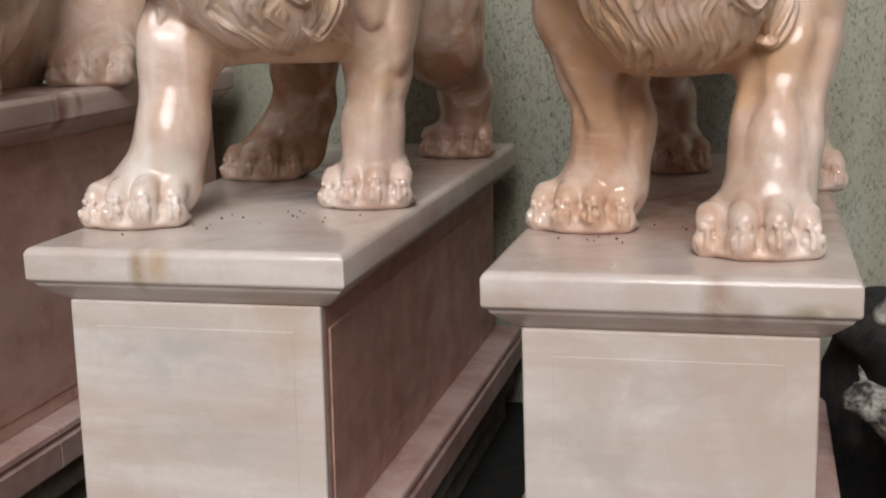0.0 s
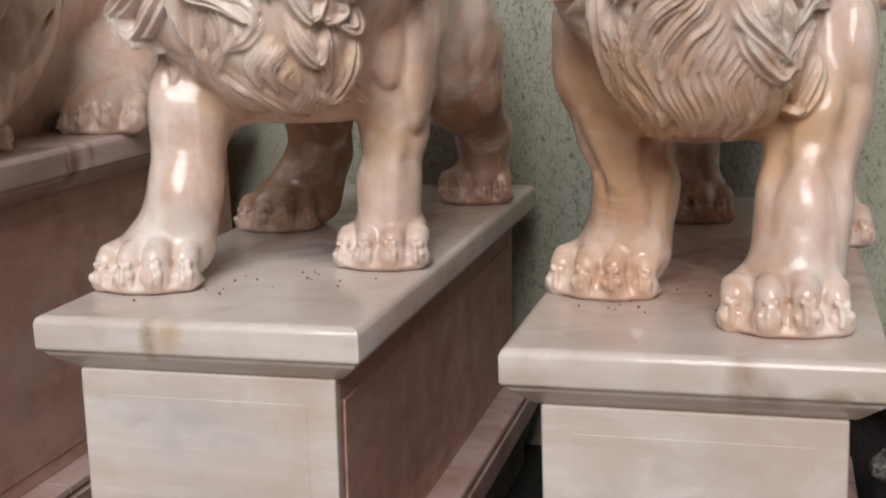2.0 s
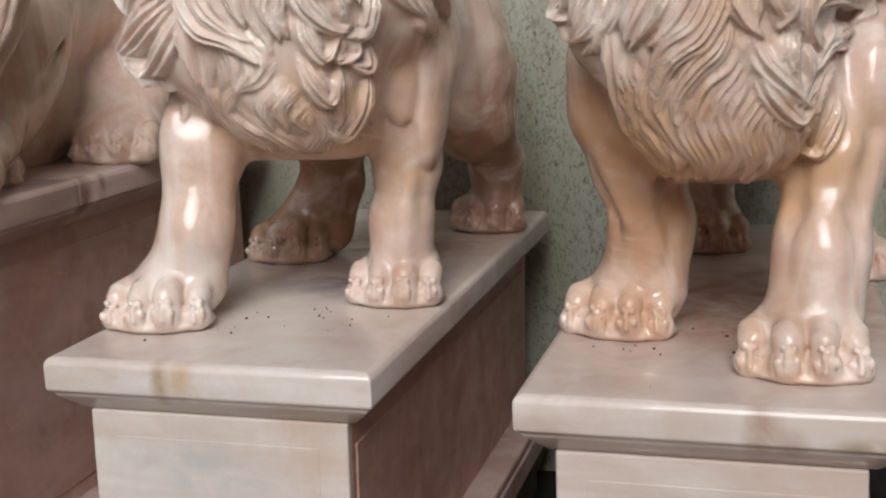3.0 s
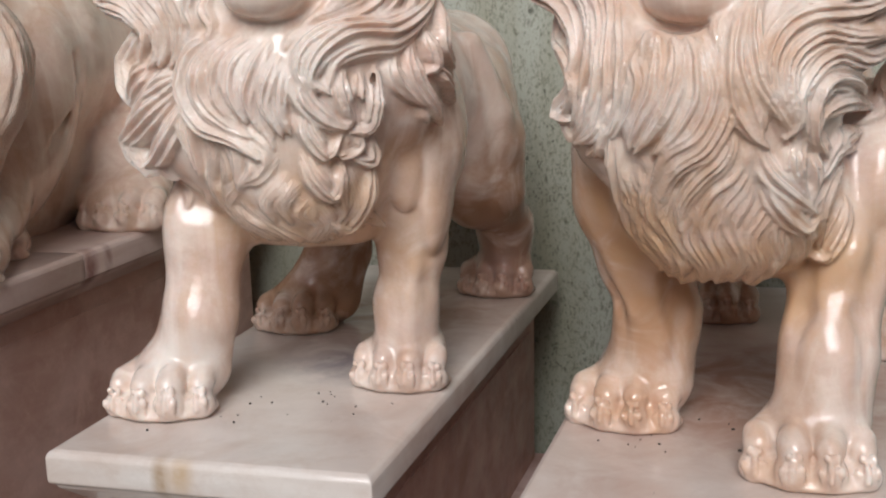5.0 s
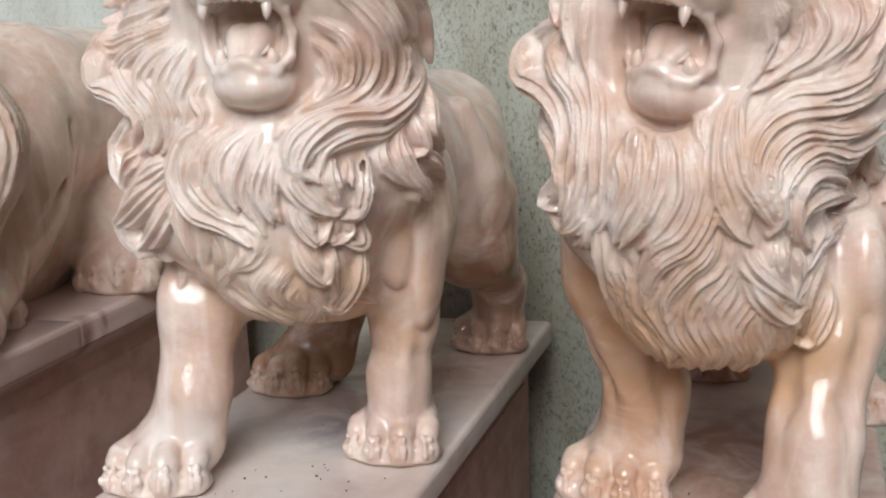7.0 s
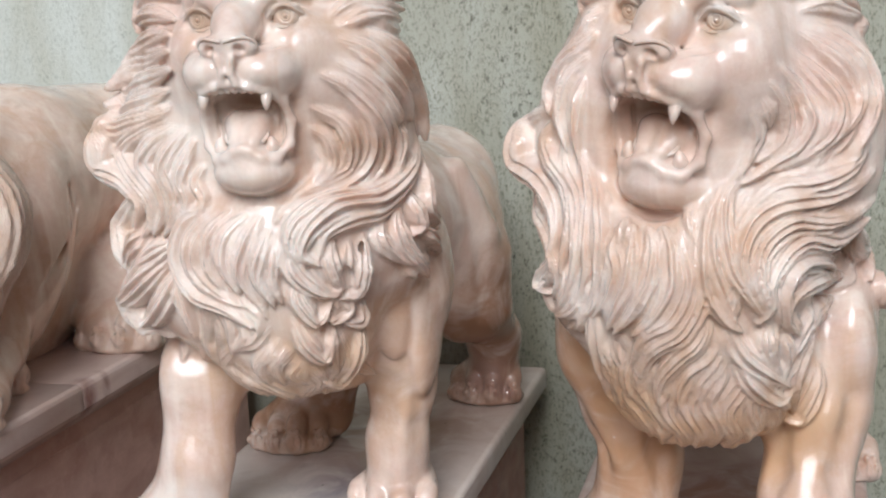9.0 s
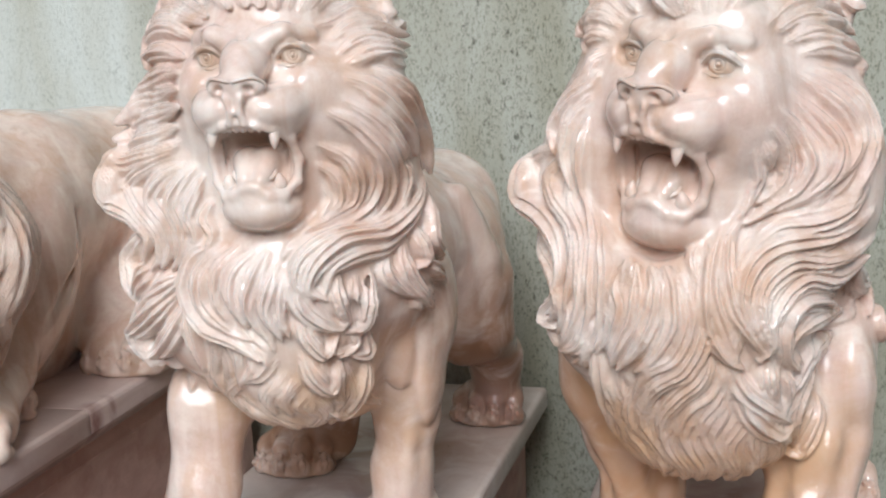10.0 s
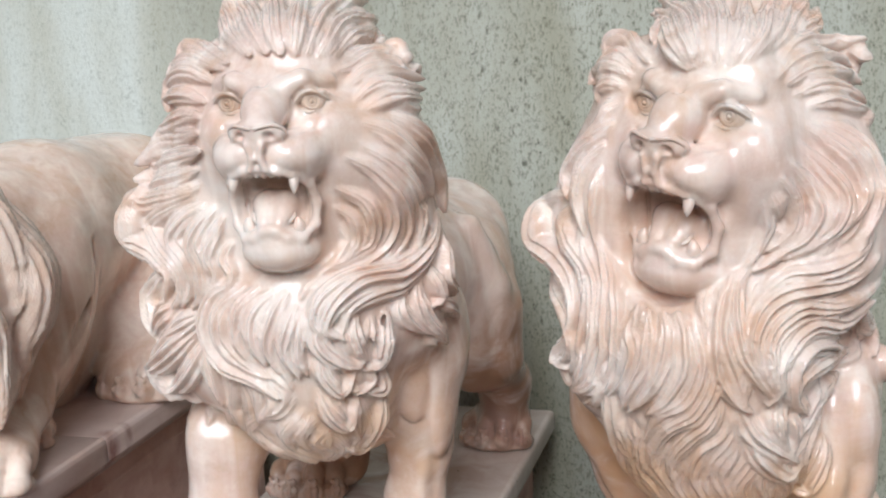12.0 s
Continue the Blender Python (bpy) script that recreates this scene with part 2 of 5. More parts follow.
def make_wall_plaster():
    m, tree, bsdf = material("mossy_plaster")
    flat = stretched(tree, (1, 1, 1))
    tall = stretched(tree, (3, 3, 0.7))
    base = mixed(tree, (0.56, 0.57, 0.515), (0.44, 0.425, 0.345), ramp(tree, noisy(tree, tall, 2.2, 6), ((0.35, (0, 0, 0)), (0.7, (1, 1, 1)))))
    base = mixed(tree, base, (0.53, 0.54, 0.48), ramp(tree, noisy(tree, flat, 9, 5), ((0.5, (0, 0, 0)), (0.75, (0.7, 0.7, 0.7)))))
    g = tree.nodes.new("ShaderNodeSeparateXYZ")
    tree.links.new(flat, g.inputs["Vector"])
    side = add(tree, "ShaderNodeMapRange", **{"From Min": -0.96, "From Max": -0.72})
    tree.links.new(g.outputs["X"], side.inputs["Value"])
    damp = ramp(tree, noisy(tree, tall, 1.1, 4), ((0.25, (0.3, 0.3, 0.3)), (0.7, (1, 1, 1))))
    base = mixed(tree, base, (0.255, 0.24, 0.168), times(tree, times(tree, side.outputs["Result"], damp), 1.0))
    pits = noisy(tree, stretched(tree, (1, 1, 0.5)), 150, 6, 0.7, 0.3)
    side_pits = add(tree, "ShaderNodeMapRange", **{"From Min": -1.0, "From Max": 0.2, "To Min": 0.35, "To Max": 1.0})
    tree.links.new(g.outputs["X"], side_pits.inputs["Value"])
    side_pits = side_pits.outputs["Result"]
    base = mixed(tree, base, (0.10, 0.10, 0.06), times(tree, ramp(tree, pits, ((0.51, (0, 0, 0)), (0.66, (0.85, 0.85, 0.85)))), side_pits))
    spots = ramp(tree, noisy(tree, stretched(tree, (1, 1, 0.75)), 62, 4, 0.7, 0.6), ((0.575, (0, 0, 0)), (0.65, (0.9, 0.9, 0.9))))
    patches = ramp(tree, noisy(tree, flat, 5.0, 4, 0.6), ((0.42, (0.1, 0.1, 0.1)), (0.62, (1, 1, 1))))
    base = mixed(tree, base, (0.075, 0.072, 0.05), times(tree, times(tree, spots, patches), side_pits))
    tree.links.new(base, bsdf.inputs["Base Color"])
    bsdf.inputs["Roughness"].default_value = 0.85
    bumped(tree, bsdf, pits, 0.5, 0.006)
    return m


PLASTER = make_wall_plaster()


def plain_stone(name, a, b, rough, scale=12.0, edge=(0.35, 0.68)):
    m, tree, bsdf = material(name)
    flat = stretched(tree, (1, 1, 1))
    n = noisy(tree, flat, scale, 7, 0.65)
    tree.links.new(mixed(tree, a, b, ramp(tree, n, ((edge[0], (0, 0, 0)), (edge[1], (1, 1, 1))))), bsdf.inputs["Base Color"])
    bsdf.inputs["Roughness"].default_value = rough
    bumped(tree, bsdf, n, 0.5, 0.01)
    return m


FLOOR = plain_stone("dusty_concrete", (0.17, 0.135, 0.10), (0.26, 0.215, 0.17), 0.85, 7)
# near-black of the strip that darkens the floor gaps in place of shade
GAP_SHADE = plain_stone("gap_shade_black", (0.003, 0.0025, 0.002), (0.012, 0.010, 0.008), 0.95, 24)
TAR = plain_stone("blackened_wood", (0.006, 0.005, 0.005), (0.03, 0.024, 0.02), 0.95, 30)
GRIT = plain_stone("grit", (0.02, 0.015, 0.01), (0.07, 0.05, 0.04), 0.9, 200)
BARK = plain_stone("bleached_driftwood", (0.025, 0.02, 0.016), (0.38, 0.35, 0.31), 0.85, 34, (0.40, 0.64))
CEMENT = plain_stone("rough_cement", (0.12, 0.11, 0.08), (0.22, 0.20, 0.16), 0.9, 20)


# ---- mesh tools ----
def mesh_object(name, verts, faces, mat, parent=None, smooth=True):
    me = bpy.data.meshes.new(name)
    verts, faces = np.asarray(verts, np.float32), np.asarray(faces, np.int32)
    me.vertices.add(len(verts))
    me.vertices.foreach_set("co", verts.ravel())
    me.loops.add(faces.size)
    me.loops.foreach_set("vertex_index", faces.ravel())
    me.polygons.add(len(faces))
    me.polygons.foreach_set("loop_start", np.arange(0, faces.size, faces.shape[1], dtype=np.int32))
    me.polygons.foreach_set("use_smooth", np.full(len(faces), smooth))
    me.update(calc_edges=True)
    me.validate()
    me.materials.append(mat)
    ob = new(name, me)
    ob.parent = parent
    return ob


def part(name, bm, mat, parent=None, label="", smooth=False):
    me = bpy.data.meshes.new(name)
    bm.normal_update()
    for f in bm.faces:
        f.smooth = smooth
    bm.to_mesh(me)
    bm.free()
    me.materials.append(mat)
    ob = new(name, me)
    ob.parent = parent
    if label:
        tagged(ob, label)
    return ob


def ring_solid(sections, bevel=0.0, wobble=0.0, seed=1):
    """A moulded block from rectangles (x0, x1, y0, y1, z), stacked upwards."""
    bm = bmesh.new()
    rings = []
    for x0, x1, y0, y1, z in sections:
        rings.append([bm.verts.new(p) for p in ((x0, y0, z), (x1, y0, z), (x1, y1, z), (x0, y1, z))])
    for a, b in zip(rings, rings[1:]):
        for i in range(4):
            bm.faces.new((a[i], a[(i + 1) % 4], b[(i + 1) % 4], b[i]))
    bm.faces.new(rings[0][::-1])
    bm.faces.new(rings[-1])
    if bevel:
        bmesh.ops.bevel(bm, geom=list(bm.edges), offset=bevel, segments=3, profile=0.5, affect="EDGES", clamp_overlap=True)
    if wobble:
        bmesh.ops.subdivide_edges(bm, edges=[e for e in bm.edges if e.calc_length() > 0.12], cuts=8, use_grid_fill=True)
        for v in bm.verts:
            v.co += noise.noise_vector(v.co * 7 + Vector((seed, 0, 0))) * wobble
    return bm


# ---- carving: rounded forms blended in a block of cells, then skinned ----
class Block:
    def __init__(self, low, high, cell, pad=0.05):
        self.low, self.cell, self.pad = np.array(low, np.float32), cell, pad
        self.count = np.ceil((np.array(high) - self.low) / cell).astype(int) + 1
        self.field = np.full(self.count, 0.2, np.float32)
        self.turn, self.origin = np.eye(3), np.zeros(3)
        self.locks, self.flow, self.strand = 0, [], None
        self.extra = []

    def set_frame(self, origin=(0, 0, 0), yaw=0.0, roll=0.0):
        """Later forms are given about origin: x to the viewer's right, y out of the face, z up, turned by yaw towards +x and leaning by roll."""
        self.origin = np.array(origin, float)
        self.turn = np.eye(3)
        if any(origin):
            self.turn = np.array(Matrix.Rotation(radians(yaw), 3, "Z") @ Matrix(((1, 0, 0), (0, -1, 0), (0, 0, 1))) @ Matrix.Rotation(radians(-roll), 3, "Y"))

    def window(self, low, high):
        a = np.clip(np.floor((np.array(low) - self.low) / self.cell).astype(int), 0, self.count)
        b = np.clip(np.ceil((np.array(high) - self.low) / self.cell).astype(int) + 1, 0, self.count)
        grid = [(self.low[i] + self.cell * np.arange(a[i], b[i])).astype(np.float32) for i in range(3)]
        x, y, z = np.meshgrid(*grid, indexing="ij", sparse=True)
        return tuple(slice(a[i], max(a[i], b[i])) for i in range(3)), x, y, z

    def blend(self, where, d, k, cut):
        old = self.field[where]
        if cut:
            d = -d
            h = np.maximum(k - np.abs(old - d), 0) / k
            self.field[where] = np.maximum(old, d) + h * h * k * 0.25
        else:
            h = np.maximum(k - np.abs(old - d), 0) / k
            self.field[where] = np.minimum(old, d) - h * h * k * 0.25

    def egg(self, c, r, k=0.03, cut=False, turn=(0, 0, 0)):
        """An ellipsoid at c with the radii r, turned by degrees."""
        r = np.array(r, np.float32)
        c = self.origin + self.turn @ np.array(c, float)
        m = (self.turn @ np.array(Euler([radians(v) for v in turn]).to_matrix())).astype(np.float32)
        reach = np.sqrt(((m * r) ** 2).sum(1)) + k + (3 * self.cell if cut or r.max() < 0.04 else self.pad)
        where, x, y, z = self.window(c - reach, c + reach)
        if 0 in [s.stop - s.start for s in where]:
            return
        x, y, z = (v - np.float32(o) for v, o in zip((x, y, z), c))
        x, y, z = (m[0][i] * x + m[1][i] * y + m[2][i] * z for i in range(3))
        near = np.sqrt((x / r[0]) ** 2 + (y / r[1]) ** 2 + (z / r[2]) ** 2) + 1e-6
        steep = np.sqrt((x / r[0] ** 2) ** 2 + (y / r[1] ** 2) ** 2 + (z / r[2] ** 2) ** 2) + 1e-6
        self.blend(where, near * (near - 1) / steep, k, cut)

    def limb(self, points, k=0.03, cut=False):
        """Tapered rods through points (x, y, z, radius)."""
        points = [(*(self.origin + self.turn @ np.array(p[:3], float)), p[3]) for p in points]
        for a, b in zip(points, points[1:]):
            a, b = np.array(a, np.float32), np.array(b, np.float32)
            big = max(a[3], b[3]) + k + (3 * self.cell if cut or a[3] < 0.04 else self.pad)
            where, x, y, z = self.window(np.minimum(a, b)[:3] - big, np.maximum(a, b)[:3] + big)
            if 0 in [s.stop - s.start for s in where]:
                continue
            w = b[:3] - a[:3]
            x, y, z = x - a[0], y - a[1], z - a[2]
            t = np.clip((x * w[0] + y * w[1] + z * w[2]) / (w @ w), 0, 1)
            d = np.sqrt((x - t * w[0]) ** 2 + (y - t * w[1]) ** 2 + (z - t * w[2]) ** 2) - (a[3] + t * (b[3] - a[3]))
            self.blend(where, d, k, cut)

    def depth(self, p):
        """The field at one point."""
        return self.field[tuple(np.clip(((np.array(p) - self.low) / self.cell).astype(int), 0, self.count - 1))]

    def cord(self, points, sides=10, flat=1.0):
        """A crisp rounded ridge through points (x, y, z, radius), thin at both ends."""
        p = np.array(points, float)
        p = np.concatenate([[2 * p[0] - p[1]], p, [2 * p[-1] - p[-2]]])
        s = np.linspace(0, len(points) - 1, 8 * (len(points) - 1) + 1)
        i = np.minimum(s.astype(int), len(points) - 2)
        t = (s - i)[:, None]
        a, b, c, d = p[i], p[i + 1], p[i + 2], p[i + 3]
        path = 0.5 * (2 * b + (c - a) * t + (2 * a - 5 * b + 4 * c - d) * t * t + (3 * b - a - 3 * c + d) * t ** 3)
        r, path = np.maximum(path[:, 3], 0.0002), path[:, :3]
        along = np.gradient(path, axis=0)
        along /= np.linalg.norm(along, axis=1)[:, None]
        u = np.cross(along, (0.13, 1.0, 0.21))
        u /= np.linalg.norm(u, axis=1)[:, None]
        v = np.cross(along, u)
        turn = np.linspace(0, 2 * math.pi, sides, endpoint=False)
        ring = path[:, None] + r[:, None, None] * (np.cos(turn)[None, :, None] * u[:, None] + flat * np.sin(turn)[None, :, None] * v[:, None])
        n, k = len(path), np.arange(sides)
        faces = [np.stack([j * sides + k, j * sides + (k + 1) % sides, (j + 1) * sides + (k + 1) % sides, (j + 1) * sides + k], 1) for j in range(n - 1)]
        self.extra.append((ring.reshape(-1, 3) @ self.turn.T + self.origin, np.concatenate(faces)[:, ::1 if np.linalg.det(self.turn) > 0 else -1]))

    def turned(self, centre, axis, profile, sides=28):
        """A lathe-turned form: (radius, height) along an axis."""
        w = np.array(axis, float) / np.linalg.norm(axis)
        u = np.cross(w, (0, 0, 1.0))
        u /= np.linalg.norm(u)
        v = np.cross(w, u)
        turn = np.linspace(0, 2 * math.pi, sides, endpoint=False)
        rings = [np.array(centre) + h * w + r * (np.cos(turn)[:, None] * u + np.sin(turn)[:, None] * v) for r, h in profile]
        k = np.arange(sides)
        faces = [np.stack([j * sides + k, (j + 1) * sides + k, (j + 1) * sides + (k + 1) % sides, j * sides + (k + 1) % sides], 1) for j in range(len(rings) - 1)]
        self.extra.append((np.concatenate(rings) @ self.turn.T + self.origin, np.concatenate(faces)[:, ::1 if np.linalg.det(self.turn) > 0 else -1]))

    def sample(self, p):
        """The field and its upward slope at points."""
        def value(q):
            g = np.clip((q - self.low) / self.cell, 0, self.count - 1.001)
            i = g.astype(int)
            f = g - i
            total = 0
            for c in ((0, 0, 0), (0, 0, 1), (0, 1, 0), (0, 1, 1), (1, 0, 0), (1, 0, 1), (1, 1, 0), (1, 1, 1)):
                weight = np.prod(np.where(c, f, 1 - f), axis=1)
                total = total + weight * self.form[tuple((i + c).T)]
            return total
        e = 2.5 * self.cell
        slope = np.stack([value(p + v) - value(p - v) for v in np.eye(3) * e], 1)
        return value(p), slope / (np.linalg.norm(slope, axis=1)[:, None] + 1e-9)

    def keep_form(self):
        """Remembers the form under the hair, on which the locks are laid."""
        self.form = self.field.copy()
        self.strand = np.zeros(self.count, np.float32)

    def lock(self, width, height, ribs, *points, grow=1.22, k=0.0045):
        """A carved lock of hair through points, in centimetres: ribbed, tapering, its tip lifted."""
        w, h = grow * width / 100, 1.15 * grow * height / 100
        p = np.array(points, float) / 100
        p = np.concatenate([[2 * p[0] - p[1]], p, [2 * p[-1] - p[-2]]])
        steps = max(10, int(np.linalg.norm(np.diff(p[1:-1], axis=0), axis=1).sum() / 0.003))
        s = np.linspace(0, len(points) - 1, steps)
        i = np.minimum(s.astype(int), len(points) - 2)
        t = (s - i)[:, None]
        a, b, c, d = p[i], p[i + 1], p[i + 2], p[i + 3]
        path = 0.5 * (2 * b + (c - a) * t + (2 * a - 5 * b + 4 * c - d) * t * t + (3 * b - a - 3 * c + d) * t ** 3)
        for _ in range(2):
            deep, n = self.sample(path)
            path = path - n * np.minimum(deep, 0)[:, None]
        for _ in range(2):
            path[1:-1] = (path[:-2] + 2 * path[1:-1] + path[2:]) / 4
        n = self.sample(path)[1]
        for _ in range(6):
            n[1:-1] = n[:-2] + 2 * n[1:-1] + n[2:]
            n /= np.linalg.norm(n, axis=1)[:, None] + 1e-9
        along = np.gradient(path, axis=0)
        along /= np.linalg.norm(along, axis=1)[:, None] + 1e-9
        across = np.cross(along, n)
        across /= np.linalg.norm(across, axis=1)[:, None] + 1e-9
        n = np.cross(across, along)
        t = np.linspace(0, 1, steps)
        wide = w / 2 * (0.14 + 0.86 * np.clip(t / 0.30, 0, 1) ** 0.7) * (0.12 + 0.88 * np.clip((1 - t) / 0.5, 0, 1) ** 0.75)
        tall = h * (0.07 + 0.93 * np.clip(t / 0.35, 0, 1) ** 0.8) * (0.35 + 0.65 * np.clip((1 - t) / 0.35, 0, 1) ** 0.8)
        path = path + n * (0.35 * h * np.clip((t - 0.55) / 0.45, 0, 1) ** 1.5)[:, None]
        if grow > 1:
            self.flow += [(q, v) for q, v in zip(path[2::4], along[2::4])]
        self.locks += 1
        reach = max(w / 2, h) + k + 2 * self.cell
        where, x, y, z = self.window(path.min(0) - reach, path.max(0) + reach)
        if 0 in [v.stop - v.start for v in where]:
            return
        old = self.field[where]
        close = np.argwhere(np.abs(self.form[where]) < 0.075)
        q = np.stack([x.ravel()[close[:, 0]], y.ravel()[close[:, 1]], z.ravel()[close[:, 2]]], 1)
        path, across, n = (v.astype(np.float32) for v in (path, across, n))
        far = (path * path).sum(1)[None] - 2 * q @ path.T
        i = far.argmin(1)
        keep = (far[np.arange(len(q)), i] + (q * q).sum(1)) < reach * reach
        q, i, close = q[keep], i[keep], close[keep]
        v = q - path[i]
        u = (v * across[i]).sum(1) / wide[i]
        m = (v * n[i]).sum(1)
        warp = np.clip(u + 0.12 * np.sin(2.1 * u + 1.7 * self.locks), -1, 1)
        ridge = (0.5 - 0.5 * np.cos(math.pi * ribs * (warp + 1))) ** 0.8
        top = tall[i] * (0.55 + 0.53 * ridge)
        end = np.linalg.norm(v - (v * across[i]).sum(1)[:, None] * across[i] - m[:, None] * n[i], axis=1) * ((i == 0) | (i == steps - 1))
        rho = np.sqrt(u * u + (m / top) ** 2 + (end / top) ** 2) + 1e-6
        steep = np.sqrt((u / wide[i]) ** 2 + (m / top ** 2) ** 2 + (end / top ** 2) ** 2) + 1e-6
        d = rho * (rho - 1) / steep
        at = tuple(close.T)
        o = old[at]
        inner = self.strand[where]
        won = d < o
        inner[tuple(close[won].T)] = (u * wide[i])[won] + 0.0005
        hh = np.maximum(k - np.abs(o - d), 0) / k
        old[at] = np.minimum(o, d) - hh * hh * k * 0.25

    def fill(self, count, seed, width=2.4, height=1.1):
        """Smaller locks between the large ones, running with them."""
        rng = np.random.default_rng(seed)
        spots, ways = np.array([q for q, _ in self.flow]), np.array([v for _, v in self.flow])
        for _ in range(count):
            p = spots[rng.integers(len(spots))] + rng.normal(0, 0.016, 3)
            points = []
            for _ in range(rng.integers(4, 7)):
                deep, n = self.sample(p[None])
                p = p - n[0] * deep[0]
                points.append(tuple(p * 100))
                weight = np.exp(-((spots - p) ** 2).sum(1) / 0.022 ** 2)
                if weight.max() < 0.2:
                    break
                way = (ways * weight[:, None]).sum(0)
                way -= n[0] * (way @ n[0])
                p = p + way / (np.linalg.norm(way) + 1e-9) * 0.017
            if len(points) > 3:
                self.lock(width * rng.uniform(0.7, 1.3), height * rng.uniform(0.7, 1.3), int(rng.integers(1, 4)), *points, grow=1.0)

    def skin(self):
        """Vertices and quads of the surface (surface nets), after a light rub-down."""
        f = self.field
        for axis in range(3):
            g = np.moveaxis(f, axis, 0)
            g[1:-1] = (g[:-2] + 5 * g[1:-1] + g[2:]) / 7
        for axis in range(3):
            edge = np.moveaxis(f, axis, 0)
            edge[0], edge[-1] = 0.1, 0.1
        inside = f < 0
        n = np.array(f.shape) - 1
        sums = sum(inside[i:n[0] + i, j:n[1] + j, k:n[2] + k].astype(np.int8) for i in (0, 1) for j in (0, 1) for k in (0, 1))
        cells = np.argwhere((sums > 0) & (sums < 8))
        index = np.full(n, -1, np.int32)
        index[tuple(cells.T)] = np.arange(len(cells))
        corners = [(i, j, k) for i in (0, 1) for j in (0, 1) for k in (0, 1)]
        value = {c: f[tuple((cells + c).T)] for c in corners}
        total, hits = np.zeros((len(cells), 3)), np.zeros(len(cells))
        for a in corners:
            for axis in range(3):
                if a[axis]:
                    continue
                b = tuple(v + (i == axis) for i, v in enumerate(a))
                va, vb = value[a], value[b]
                cross = (va < 0) != (vb < 0)
                t = np.where(cross, va / np.where(cross, va - vb, 1), 0)
                p = np.tile(np.array(a, float), (len(cells), 1))
                p[:, axis] += t
                total += p * cross[:, None]
                hits += cross
        verts = self.low + self.cell * (cells + total / hits[:, None])
        quads = []
        for axis in range(3):
            u, v = (axis + 1) % 3, (axis + 2) % 3
            lead = [slice(None)] * 3
            tail = [slice(None)] * 3
            lead[axis], tail[axis] = slice(0, -1), slice(1, None)
            change = inside[tuple(lead)] != inside[tuple(tail)]
            e = np.argwhere(change)
            e = e[(e[:, u] > 0) & (e[:, v] > 0) & (e[:, u] < n[u]) & (e[:, v] < n[v])]
            du, dv = np.eye(3, dtype=int)[u], np.eye(3, dtype=int)[v]
            q = np.stack([index[tuple((e - o).T)] for o in (du + dv, dv, 0 * du, du)], 1)
            out = inside[tuple(e.T)]
            quads.append(np.where(out[:, None], q, q[:, ::-1]))
        self.lines = None if self.strand is None else self.strand[tuple((cells + 1 * (total / hits[:, None] > 0.5)).T)]
        return verts, np.concatenate(quads)


# ---- the lions ----
def paw(block, x, y, z, turn=0.0, size=1.0, claws=True, ankle=None):
    """A broad paw on a slab at height z: instep, four knuckled toes, claw grooves. (x, y): the middle of the toes; ankle: the leg above it."""
    c, s = math.cos(radians(turn)), math.sin(radians(turn))

    def at(a, b, h):
        return (x + size * (a * c - b * s), y + size * (a * s + b * c), z + size * h)

    if ankle:
        block.limb([ankle, (*at(0, 0.095, 0.055), ankle[3] * 0.98)], 0.03)
    block.egg(at(0, 0.085, 0.045), [0.070 * size, 0.075 * size, 0.055 * size], 0.03, turn=(0, 0, turn))
    block.egg(at(0, 0.034, 0.010), [0.090 * size, 0.064 * size, 0.013 * size], 0.008, turn=(0, 0, turn))
    block.egg(at(0, 0.034, 0.016), [0.084 * size, 0.056 * size, 0.030 * size], 0.010, turn=(0, 0, turn))
    for a, b, h in ((-0.074, 0.026, 0.032), (-0.026, -0.006, 0.040), (0.021, -0.010, 0.042), (0.064, 0.014, 0.036)):
        wide = size * (0.0222 + 0.002 * math.sin(37 * (a + x)))
        block.limb([(*at(a * 0.72, b + 0.075, h + 0.030), 0.018 * size), (*at(a, b + 0.026, h + 0.022), wide * 0.95)], 0.010)
        block.egg(at(a, b + 0.014, h + 0.014), [wide * 0.98, wide * 1.1, wide * 1.02], 0.006)
        block.egg(at(a * 1.05, b - 0.004, h - 0.013), [wide * 1.02, wide * 1.2, wide * 1.02], 0.009)
        if claws:
            # tufts over the claws: two short grooves with a ridge between
            for o in (-0.0070, 0.0070):
                block.limb([(*at(a * 1.03 + o, b - 0.010, h + 0.014), 0.0024), (*at(a * 1.04 + o, b - 0.027, h + 0.001), 0.0034), (*at(a * 1.05 + o * 0.7, b - 0.031, h - 0.012), 0.0022)], 0.004, True)
            j = 0.004 * math.sin(191 * a + 37 * x)
            r = size * (0.0042 + 0.10 * j)
            block.limb([(*at(a * 1.02, b - 0.014, h + 0.012 + j), r * 0.6), (*at(a * 1.04 + 0.3 * j, b - 0.028, h + 0.001 + j), r), (*at(a * 1.05, b - 0.033, h - 0.014), r * 0.7)], 0.005)
            block.egg(at(a * 1.04 + 0.007, b - 0.027, h + 0.003 + j), [0.0035, 0.006, 0.005], 0.003, True)
            for o, d, v in ((-0.0125, 0.004, -0.006), (0.0, -0.001, -0.014), (0.012, 0.003, -0.003), (-0.006, 0.010, 0.014), (0.008, 0.012, 0.012)):
                w = size * (0.0056 + 0.0012 * math.sin(151 * (a + o) + 23 * x))
                block.egg(at(a * 1.05 + o, b - 0.028 + d, h + v), [w, w, w * 1.35], 0.003)
            for o in (-0.016, 0.016):
                block.limb([(*at(a * 1.05 + o, b - 0.018, h + 0.010), 0.0016), (*at(a * 1.06 + o, b - 0.020, h - 0.024), 0.0030)], 0.003, True)


